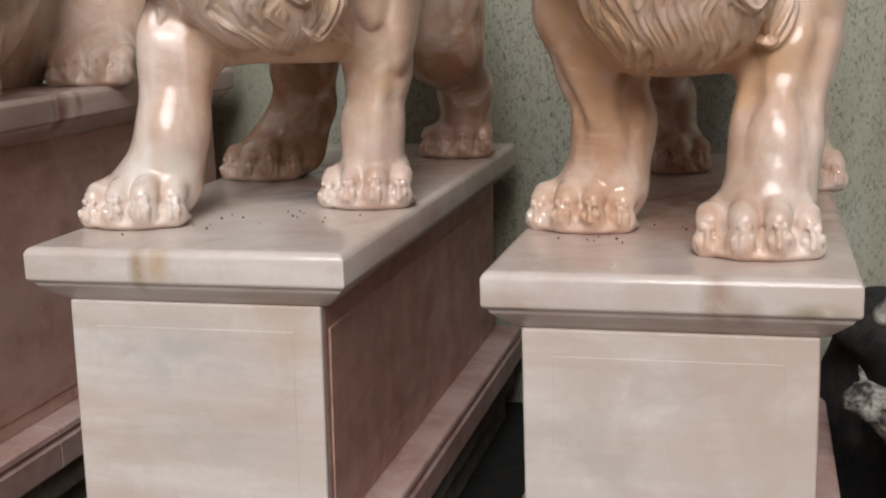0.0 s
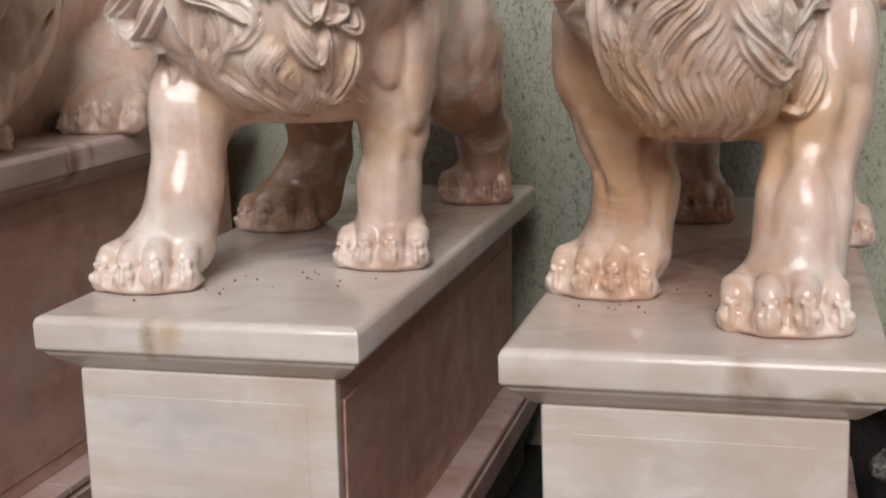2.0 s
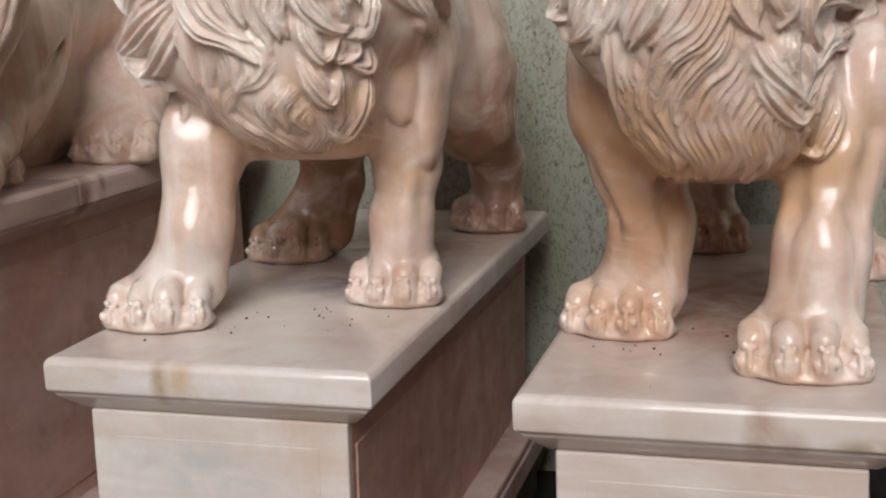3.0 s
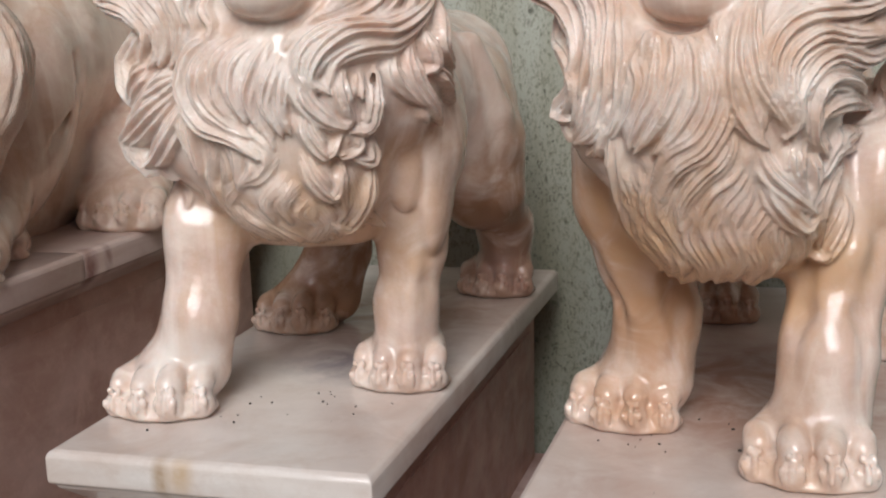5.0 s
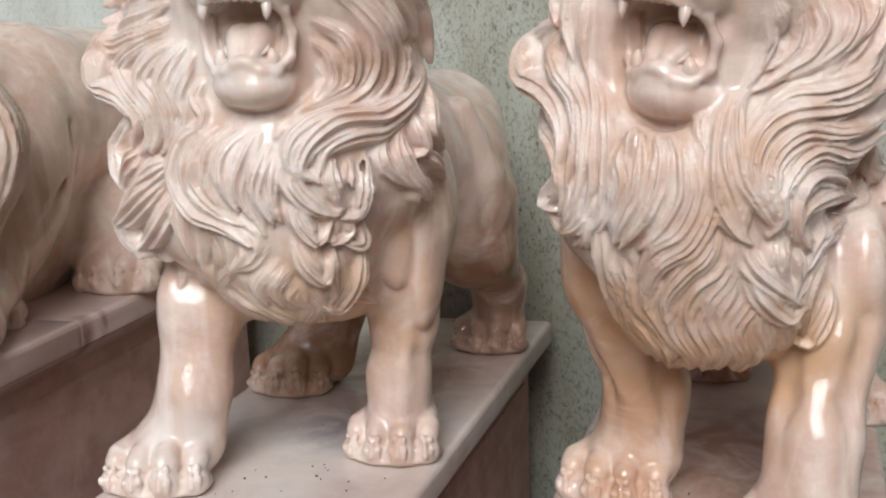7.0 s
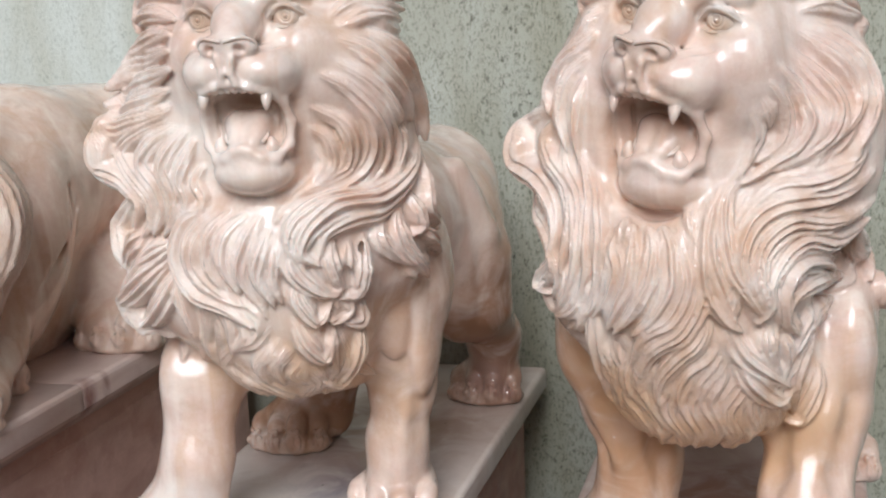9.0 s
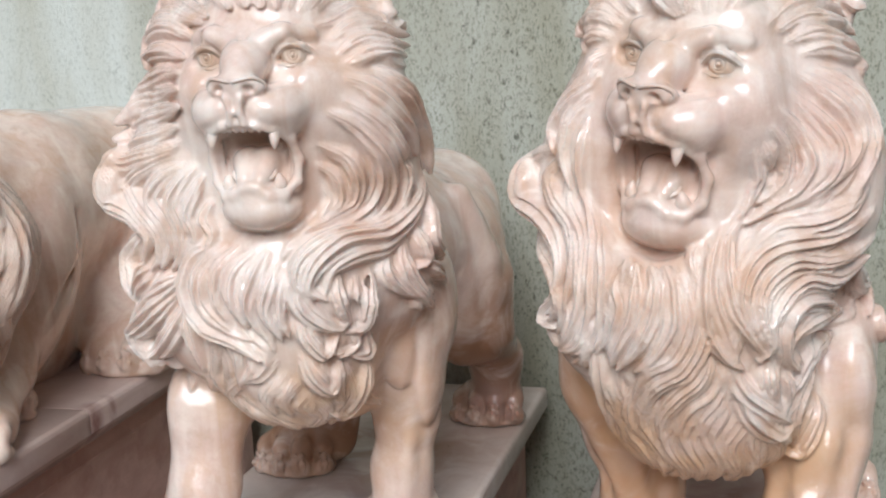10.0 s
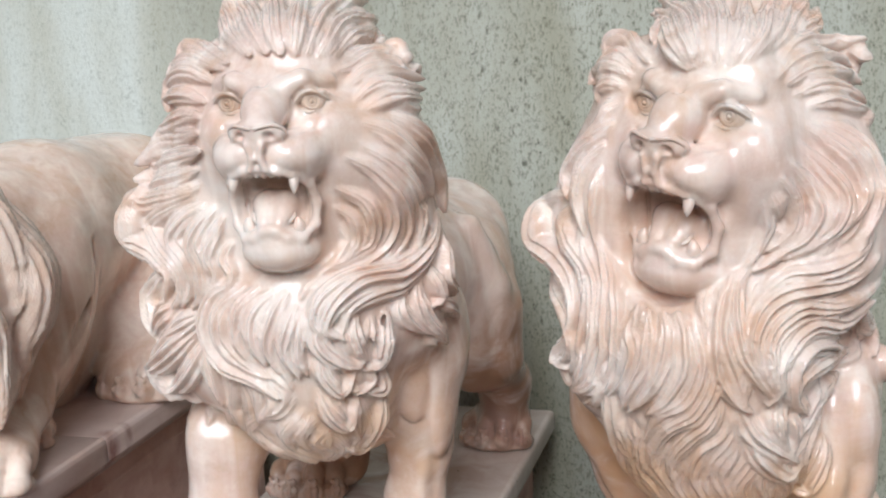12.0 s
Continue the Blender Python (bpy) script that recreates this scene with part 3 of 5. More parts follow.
def lion_face(b, origin, yaw, roll=0.0):
    """A roaring lion's face about the point between its eyes: x to its left, y ahead, z up."""
    b.set_frame(origin, yaw, roll)
    b.egg((0, -0.13, -0.01), (0.125, 0.125, 0.12), 0.03)
    b.egg((0, -0.060, 0.045), (0.100, 0.060, 0.058), 0.04)
    b.limb([(0, -0.022, 0.018, 0.036), (0, 0.030, -0.010, 0.031), (0, 0.060, -0.030, 0.026)], 0.03)
    b.egg((0, -0.07, -0.16), (0.105, 0.085, 0.12), 0.04)
    for s in (-1, 1):
        b.egg((0.088 * s, -0.050, -0.070), (0.055, 0.058, 0.080), 0.04)
        b.egg((0.078 * s, -0.018, -0.046), (0.046, 0.030, 0.030), 0.03)
        # brow: an inner knot and a ridge swept out over the eye
        b.egg((0.032 * s, 0.010, 0.027), (0.023, 0.018, 0.016), 0.010, turn=(0, -30 * s, 0))
        b.limb([(0.030 * s, 0.010, 0.017, 0.011), (0.058 * s, 0.006, 0.036, 0.012), (0.094 * s, -0.026, 0.030, 0.010)], 0.014)
        b.limb([(0.058 * s, 0.020, 0.052, 0.003), (0.034 * s, 0.026, 0.046, 0.004), (0.018 * s, 0.026, 0.052, 0.002)], 0.010, True)
        # muzzle pads and lips
        b.egg((0.035 * s, 0.047, -0.078), (0.040, 0.036, 0.030), 0.020, turn=(0, 15 * s, 0))
        b.egg((0.060 * s, 0.018, -0.082), (0.034, 0.046, 0.036), 0.025)
        b.egg((0.062 * s, 0.022, -0.106), (0.018, 0.030, 0.018), 0.012)
        b.limb([(0.046 * s, 0.064, -0.048, 0.0025), (0.060 * s, 0.036, -0.040, 0.003), (0.074 * s, 0.018, -0.040, 0.002)], 0.010, True)
        b.egg((0.070 * s, 0.004, -0.001), (0.031, 0.016, 0.021), 0.010, True)
    b.limb([(0, 0.026, 0.034, 0.005), (0, 0.036, 0.008, 0.004)], 0.012, True)
    b.egg((0, 0.076, -0.035), (0.041, 0.018, 0.014), 0.007)
    b.egg((0, 0.075, -0.046), (0.034, 0.017, 0.017), 0.008)
    b.egg((0, 0.077, -0.056), (0.015, 0.014, 0.024), 0.008)
    b.egg((0, 0.045, -0.085), (0.030, 0.036, 0.020), 0.01)
    b.limb([(0, 0.098, -0.060, 0.0025), (0, 0.090, -0.082, 0.0035), (0, 0.085, -0.100, 0.004)], 0.004, True)
    # open mouth
    b.egg((0, 0.045, -0.158), (0.058, 0.062, 0.054), 0.010, True)
    b.egg((0, 0.074, -0.146), (0.054, 0.052, 0.044), 0.010, True)
    lip = ((0, 0.078, -0.098, 0.004), (0.026, 0.075, -0.103, 0.005), (0.050, 0.060, -0.112, 0.006), (0.066, 0.030, -0.128, 0.007), (0.072, 0.012, -0.162, 0.007), (0.067, 0.014, -0.198, 0.007), (0.048, 0.030, -0.218, 0.008), (0.029, 0.042, -0.215, 0.007), (0.012, 0.047, -0.204, 0.007), (0, 0.048, -0.201, 0.007))
    b.egg((0, 0.000, -0.242), (0.066, 0.052, 0.036), 0.018)
    b.egg((0, 0.020, -0.236), (0.054, 0.034, 0.034), 0.014)
    b.egg((0, 0.026, -0.216), (0.044, 0.026, 0.020), 0.012)
    b.egg((0, -0.014, -0.208), (0.062, 0.045, 0.026), 0.012)
    for s in (-1, 1):
        b.limb([(x * s, y, z, r) for x, y, z, r in lip], 0.009)
        b.limb([(0.014 * s, 0.000, -0.172, 0.030), (0.013 * s, 0.030, -0.192, 0.016)], 0.006)
        for i in range(3):
            b.egg(((0.006 + 0.011 * i) * s, 0.073 - 0.004 * i, -0.107 - 0.001 * i), (0.0055, 0.006, 0.007), 0.002)
        b.limb([(0.060 * s, 0.012, -0.136, 0.008), (0.062 * s, -0.004, -0.168, 0.009), (0.056 * s, 0.002, -0.206, 0.008)], 0.01)
        b.limb([(0.052 * s, 0.010, -0.132, 0.003), (0.053 * s, 0.000, -0.165, 0.003), (0.048 * s, 0.006, -0.196, 0.003)], 0.006, True)
        # nose wings and nostrils
        b.egg((0.034 * s, 0.068, -0.044), (0.0135, 0.017, 0.0135), 0.005)
        b.egg((0.025 * s, 0.094, -0.047), (0.0105, 0.018, 0.0070), 0.003, True, (0, 28 * s, 0))
        b.limb([(0.013 * s, 0.093, -0.058, 0.005), (0.007 * s, 0.088, -0.080, 0.005), (0.012 * s, 0.083, -0.098, 0.006)], 0.006)
        # eyes
        b.egg((0.070 * s, -0.013, -0.001), (0.021, 0.018, 0.017), 0.004)
        lid = ((-0.036, 0.003, -0.014), (-0.018, 0.007, 0.008), (0.000, 0.010, 0.0165), (0.018, 0.002, 0.010), (0.040, -0.020, -0.012))
        b.limb([((0.070 + x) * s, y - 0.004, z + 0.002, 0.0050) for x, y, z in lid], 0.008)
        b.cord([((0.070 + x) * s, y, z, 0.0036 * (i not in (0, 4))) for i, (x, y, z) in enumerate(lid)])
        under = ((-0.036, 0.003, -0.014), (-0.014, 0.006, -0.0165), (0.006, 0.004, -0.0175), (0.040, -0.020, -0.012))
        b.limb([((0.070 + x) * s, y - 0.005, z - 0.002, 0.0042) for x, y, z in under], 0.008)
        b.cord([((0.070 + x) * s, y - 0.001, z, 0.0026 * (i not in (0, 3))) for i, (x, y, z) in enumerate(under)])
        b.turned((0.070 * s, -0.0150, -0.001), (0.12 * s, 1, 0.02), ((0.0003, 0.0232), (0.0018, 0.0230), (0.0026, 0.0218), (0.0032, 0.0186), (0.0056, 0.0184), (0.0064, 0.0208), (0.0072, 0.0212), (0.0080, 0.0208),
                 (0.0086, 0.0188), (0.0096, 0.0188), (0.0106, 0.0204), (0.0140, 0.0184), (0.0180, 0.0148), (0.0210, 0.0100), (0.0228, 0.0040)))
        # canines, edge of the nose, rim of the tongue
        b.cord([(0.050 * s, 0.052, -0.104, 0.0105), (0.051 * s, 0.060, -0.120, 0.0090), (0.051 * s, 0.063, -0.132, 0.0060), (0.050 * s, 0.062, -0.141, 0.0010)])
        b.cord([(0.043 * s, 0.020, -0.214, 0.013), (0.043 * s, 0.026, -0.198, 0.0105), (0.042 * s, 0.027, -0.188, 0.006), (0.041 * s, 0.026, -0.183, 0.0008)])
        b.cord([(0.002 * s, 0.095, -0.034, 0.0030), (0.018 * s, 0.094, -0.030, 0.0030), (0.034 * s, 0.086, -0.029, 0.0032), (0.046 * s, 0.073, -0.040, 0.0028), (0.041 * s, 0.076, -0.056, 0.0006)])
        b.cord([(0.0, 0.004, -0.156, 0.002), (0.022 * s, 0.012, -0.170, 0.0040), (0.034 * s, 0.022, -0.184, 0.0040), (0.018 * s, 0.038, -0.197, 0.0040), (0.0, 0.042, -0.200, 0.004)])
    b.set_frame()


def settled(v, sink):
    """Carved places, brought to stand square on the level pedestals."""
    x, y, z = v[:, 0], v[:, 1], v[:, 2]
    dip = 0.0016 * (np.sin(23 * x + 11 * z) * np.sin(31 * z + 17 * y) + 0.7 * np.sin(53 * x - 29 * z) * np.sin(41 * y + 37 * z) + 0.5 * np.sin(83 * z + 19 * x) * np.sin(71 * x - 61 * y))
    x, y = x + 0.7 * dip, y - dip
    return np.stack([1.039 * x + 0.018 * y - 0.0221 * z, 1.0509 * y - 0.04 * x + 0.0449 * z - 0.0124, 1.0329 * z - 0.0266 - sink], 1)


def statue(b, label, sink=0.0, tuck=None, stone=None):
    """Skins a carved block; tuck: how far the mane's outer side is drawn in, (from x, to x, metres, above z)."""
    verts, quads = b.skin()
    lines = b.lines.astype(np.float32)
    for v, q in b.extra:
        quads = np.concatenate([quads, q + len(verts)])
        verts = np.concatenate([verts, v])
    if tuck:
        verts[:, 0] += tuck[2] * np.clip((tuck[0] - verts[:, 0]) / (tuck[0] - tuck[1]), 0, 1) * np.clip((verts[:, 2] - tuck[3]) / 0.1, 0, 1)
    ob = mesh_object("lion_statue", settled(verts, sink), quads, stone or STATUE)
    ob.data.attributes.new("strand", "FLOAT", "POINT").data.foreach_set("value", np.concatenate([lines, np.zeros(len(verts) - len(lines), np.float32)]))
    return tagged(ob, label, "statue", "marble lions")


CELL = 0.0030


def lion_centre_body():
    b = Block((-0.29, -0.055, 0.785), (0.395, 1.34, 1.985), CELL)
    z = 0.802
    # trunk and chest, hollowed between the fore legs
    b.egg((0.06, 0.52, 1.32), (0.19, 0.26, 0.21), 0.05)
    b.limb([(0.06, 0.55, 1.30, 0.17), (0.07, 0.85, 1.30, 0.155), (0.09, 1.12, 1.32, 0.15)], 0.05)
    b.egg((0.05, 0.38, 1.20), (0.18, 0.14, 0.165), 0.04)
    b.egg((0.06, 0.42, 0.92), (0.24, 0.40, 0.165), 0.02, True)
    # fore legs
    b.egg((0.235, 0.46, 1.27), (0.085, 0.13, 0.15), 0.04)
    b.limb([(0.236, 0.45, 1.24, 0.074), (0.230, 0.43, 1.13, 0.064), (0.220, 0.44, 1.05, 0.058), (0.205, 0.43, 0.94, 0.050), (0.200, 0.43, 0.86, 0.056)], 0.03)
    b.limb([(-0.075, 0.35, 1.24, 0.088), (-0.100, 0.28, 1.11, 0.066), (-0.113, 0.25, 0.98, 0.057), (-0.128, 0.24, 0.87, 0.062)], 0.03)
    b.egg((0.240, 0.358, 1.210), (0.038, 0.036, 0.080), 0.004)
    b.egg((0.275, 0.400, 1.16), (0.026, 0.045, 0.11), 0.014)
    b.limb([(0.252, 0.384, 1.10, 0.012), (0.232, 0.386, 0.98, 0.010), (0.222, 0.386, 0.90, 0.010)], 0.02)
    b.egg((-0.135, 0.245, 1.10), (0.030, 0.04, 0.11), 0.04)
    # hind legs
    b.egg((0.180, 0.99, 1.18), (0.105, 0.17, 0.20), 0.06)
    b.limb([(0.215, 0.88, 1.40, 0.024), (0.250, 0.92, 1.25, 0.030), (0.255, 0.93, 1.08, 0.018)], 0.035)
    b.limb([(0.262, 0.84, 1.36, 0.004), (0.285, 0.86, 1.24, 0.006), (0.270, 0.86, 1.10, 0.004)], 0.03, True)
    b.limb([(0.215, 0.98, 1.18, 0.085), (0.222, 0.985, 1.07, 0.066), (0.215, 1.10, 0.97, 0.062), (0.205, 1.13, 0.86, 0.060)], 0.03)
    b.egg((-0.06, 0.95, 1.25), (0.10, 0.17, 0.18), 0.05)
    b.limb([(-0.07, 0.86, 1.14, 0.085), (-0.08, 0.80, 1.04, 0.070), (-0.09, 0.84, 0.96, 0.060), (-0.10, 0.80, 0.86, 0.060)], 0.03)
    # mane mass
    b.egg((0.08, 0.29, 1.60), (0.235, 0.165, 0.25), 0.05, turn=(0, 0, 13))
    b.egg((0.08, 0.30, 1.74), (0.190, 0.15, 0.13), 0.04, turn=(0, 0, 13))
    b.egg((0.09, 0.25, 1.38), (0.195, 0.165, 0.18), 0.05, turn=(0, 0, 13))
    b.egg((0.09, 0.27, 1.25), (0.150, 0.165, 0.15), 0.04)
    b.egg((0.08, 0.36, 1.86), (0.12, 0.11, 0.07), 0.04)
    b.egg((-0.05, 0.22, 1.53), (0.135, 0.11, 0.17), 0.04)
    b.egg((-0.05, 0.23, 1.30), (0.105, 0.10, 0.12), 0.04)
    b.egg((-0.03, 0.23, 1.76), (0.095, 0.09, 0.085), 0.04)
    b.egg((0.24, 0.33, 1.42), (0.09, 0.10, 0.17), 0.04)
    b.egg((0.235, 0.245, 1.66), (0.085, 0.10, 0.14), 0.05)
    b.egg((0.00, 0.225, 1.66), (0.085, 0.09, 0.12), 0.05)
    b.egg((0.09, 0.26, 1.82), (0.12, 0.10, 0.05), 0.04)
    b.egg((-0.11, 0.205, 1.39), (0.080, 0.08, 0.16), 0.04)
    b.egg((0.272, 0.30, 1.815), (0.026, 0.020, 0.026), 0.01)
    b.egg((0.276, 0.278, 1.812), (0.014, 0.014, 0.014), 0.008, True)
    b.egg((0.122, 0.12, 1.57), (0.085, 0.07, 0.10), 0.02, True)
    paw(b, 0.205, 0.372, z, 6, 1.0, True, (0.206, 0.435, 0.96, 0.050))
    paw(b, -0.150, 0.140, z, 14, 1.05, True, (-0.118, 0.245, 0.96, 0.057))
    paw(b, 0.195, 1.07, z, 4, 1.0, True, (0.215, 1.15, 0.95, 0.050))
    paw(b, -0.150, 0.69, z, 8, 1.0, True, (-0.10, 0.80, 0.95, 0.058))
    lion_face(b, (0.119, 0.108, 1.752), 6)
    b.keep_form()
    return b


def lion_right_body():
    b = Block((0.455, -0.055, 0.76), (1.13, 1.34, 1.96), CELL)
    z = 0.776
    b.egg((0.80, 0.52, 1.29), (0.19, 0.26, 0.21), 0.05)
    b.limb([(0.80, 0.55, 1.28, 0.17), (0.80, 0.85, 1.28, 0.155), (0.80, 1.12, 1.30, 0.15)], 0.05)
    b.egg((0.79, 0.38, 1.18), (0.20, 0.14, 0.155), 0.04)
    b.egg((0.80, 0.42, 0.90), (0.24, 0.40, 0.155), 0.02, True)
    # fore legs
    b.limb([(0.612, 0.40, 1.26, 0.085), (0.618, 0.405, 1.16, 0.082), (0.645, 0.42, 1.06, 0.074), (0.668, 0.43, 0.96, 0.066), (0.660, 0.42, 0.85, 0.066)], 0.03)
    b.limb([(0.97, 0.40, 1.26, 0.095), (0.965, 0.34, 1.10, 0.078), (0.945, 0.29, 0.97, 0.066), (0.94, 0.26, 0.86, 0.066)], 0.03)
    for s in (-1, 1):
        b.limb([(0.968 + 0.054 * s, 0.285, 1.14, 0.005), (0.952 + 0.048 * s, 0.245, 1.02, 0.007), (0.943 + 0.046 * s, 0.222, 0.92, 0.003)], 0.034, True)
        b.limb([(0.650 + 0.045 * s, 0.360, 1.10, 0.008), (0.660 + 0.043 * s, 0.372, 0.98, 0.009), (0.658 + 0.043 * s, 0.365, 0.90, 0.004)], 0.034, True)
    b.egg((1.015, 0.33, 1.20), (0.04, 0.05, 0.09), 0.02)
    b.limb([(0.600, 0.36, 1.10, 0.018), (0.640, 0.365, 0.98, 0.014)], 0.025)
    # hind legs
    for s in (-1, 1):
        b.egg((0.80 + 0.13 * s, 1.02, 1.25), (0.105, 0.17, 0.19), 0.05)
    b.limb([(0.94, 0.90, 1.15, 0.085), (0.98, 0.82, 1.04, 0.068), (0.99, 0.95, 0.95, 0.052), (0.99, 0.90, 0.85, 0.052)], 0.03)
    b.limb([(0.67, 0.98, 1.15, 0.085), (0.68, 1.0, 1.04, 0.068), (0.70, 1.15, 0.95, 0.052), (0.70, 1.14, 0.85, 0.052)], 0.03)
    # mane mass
    b.egg((0.79, 0.28, 1.57), (0.235, 0.165, 0.25), 0.05)
    b.egg((0.83, 0.29, 1.71), (0.190, 0.15, 0.13), 0.04)
    b.egg((0.77, 0.23, 1.36), (0.200, 0.16, 0.20), 0.05)
    b.egg((0.79, 0.27, 1.22), (0.165, 0.15, 0.16), 0.04)
    b.egg((0.84, 0.36, 1.83), (0.12, 0.11, 0.07), 0.04)
    b.egg((0.625, 0.25, 1.53), (0.105, 0.10, 0.16), 0.04)
    b.egg((0.625, 0.22, 1.36), (0.080, 0.09, 0.12), 0.04)
    b.egg((0.70, 0.25, 1.75), (0.080, 0.08, 0.08), 0.04)
    b.egg((0.95, 0.26, 1.55), (0.12, 0.11, 0.18), 0.04)
    b.egg((0.895, 0.245, 1.66), (0.095, 0.10, 0.13), 0.05)
    b.egg((0.665, 0.24, 1.62), (0.075, 0.09, 0.12), 0.05)
    b.egg((0.83, 0.26, 1.79), (0.12, 0.10, 0.05), 0.04)
    b.limb([(0.99, 0.32, 1.76, 0.035), (1.02, 0.30, 1.80, 0.016)], 0.01)
    b.egg((1.012, 0.285, 1.775), (0.018, 0.016, 0.026), 0.008, True, (0, 25, 0))
    b.egg((0.752, 0.11, 1.54), (0.085, 0.07, 0.10), 0.02, True)
    paw(b, 0.615, 0.345, z, -4, 1.05, True, (0.660, 0.425, 0.94, 0.062))
    paw(b, 0.925, 0.165, z, 2, 1.08, True, (0.942, 0.275, 0.94, 0.062))
    paw(b, 0.99, 0.83, z, 0, 1.0, True, (0.99, 0.92, 0.92, 0.050))
    paw(b, 0.71, 1.05, z, 0, 1.0, True, (0.70, 1.14, 0.92, 0.050))
    lion_face(b, (0.783, 0.120, 1.731), -26, -7)
    b.keep_form()
    return b


def lion_side_body():
    b = Block((-1.12, -0.12, 1.03), (-0.38, 1.42, 1.95), 0.0045)
    z = 1.054
    b.limb([(-0.81, 0.42, 1.45, 0.19), (-0.81, 0.70, 1.45, 0.205), (-0.81, 1.05, 1.44, 0.20)], 0.05)
    b.egg((-0.80, 0.62, 1.24), (0.125, 0.33, 0.24), 0.06)
    b.egg((-0.70, 0.50, 1.31), (0.135, 0.165, 0.275), 0.03, turn=(-30, 6, 0))
    b.limb([(-0.585, 0.56, 1.33, 0.004), (-0.560, 0.46, 1.24, 0.007), (-0.580, 0.34, 1.15, 0.004)], 0.025, True)
    b.limb([(-0.590, 0.62, 1.44, 0.003), (-0.560, 0.60, 1.33, 0.005), (-0.570, 0.56, 1.22, 0.003)], 0.03, True)
    b.egg((-0.72, 1.05, 1.38), (0.16, 0.2, 0.24), 0.05)
    b.limb([(-0.60, 1.0, 1.42, 0.09), (-0.575, 0.90, 1.25, 0.075), (-0.57, 0.82, 1.12, 0.062)], 0.03)
    b.limb([(-0.68, 0.44, 1.30, 0.085), (-0.63, 0.36, 1.16, 0.060), (-0.58, 0.24, 1.10, 0.052)], 0.04)
    b.egg((-0.62, 0.15, 1.50), (0.16, 0.15, 0.24), 0.05)
    b.egg((-0.60, 0.16, 1.28), (0.11, 0.10, 0.12), 0.05)
    b.egg((-0.64, 0.90, 1.17), (0.12, 0.16, 0.13), 0.05)
    b.egg((-0.60, 0.77, 1.10), (0.095, 0.11, 0.075), 0.04)
    paw(b, -0.555, 0.680, z, 8, 1.12, True, (-0.58, 0.82, 1.16, 0.066))
    paw(b, -0.55, 0.13, z, 14, 0.9, False, (-0.59, 0.25, 1.12, 0.050))
    paw(b, -0.625, 0.36, z, 10, 0.55)
    b.keep_form()
    return b


def chest_hair(m):
    """Wavy locks running down and back under the right lion's chest."""
    for i in range(9):
        points = []
        for n, z in enumerate((1.27, 1.21, 1.16, 1.115, 1.08)):
            x = 0.655 + 0.033 * i + (0.010 if n % 2 else -0.004) + (0.79 - 0.655 - 0.033 * i) * 0.10 * n
            flat = 1 - ((x - 0.79) / 0.165) ** 2 - ((z - 1.22) / 0.16) ** 2
            points.append((100 * x, 100 * (0.285 - 0.15 * math.sqrt(max(flat, 0.02))), 100 * z + 1.2 * (i % 3)))
        m.lock(4.4, 1.1, 4, *points)
    return m


def side_mane(m):
    m.lock(5, 2.4, 4, (-52, 8, 170), (-47, 14, 160), (-46, 16, 150), (-50, 16, 142))
    m.lock(5, 2.6, 4, (-48, 12, 164), (-45, 18, 154), (-44, 20, 144), (-49, 20, 134), (-53, 20, 128))
    m.lock(5, 2.4, 4, (-50, 22, 160), (-46, 25, 150), (-47, 26, 140), (-53, 26, 130), (-56, 25, 121))
    m.lock(4, 2.0, 3, (-52, 10, 148), (-49, 13, 138), (-52, 14, 128), (-54, 15, 120))
    m.lock(4, 2.0, 3, (-56, 27, 162), (-51, 29, 152), (-51, 30, 142), (-55, 29, 134))
    m.lock(4, 2.0, 3, (-55, 6, 140), (-53, 9, 130), (-55, 12, 122))
    m.fill(40, 3)
    return m


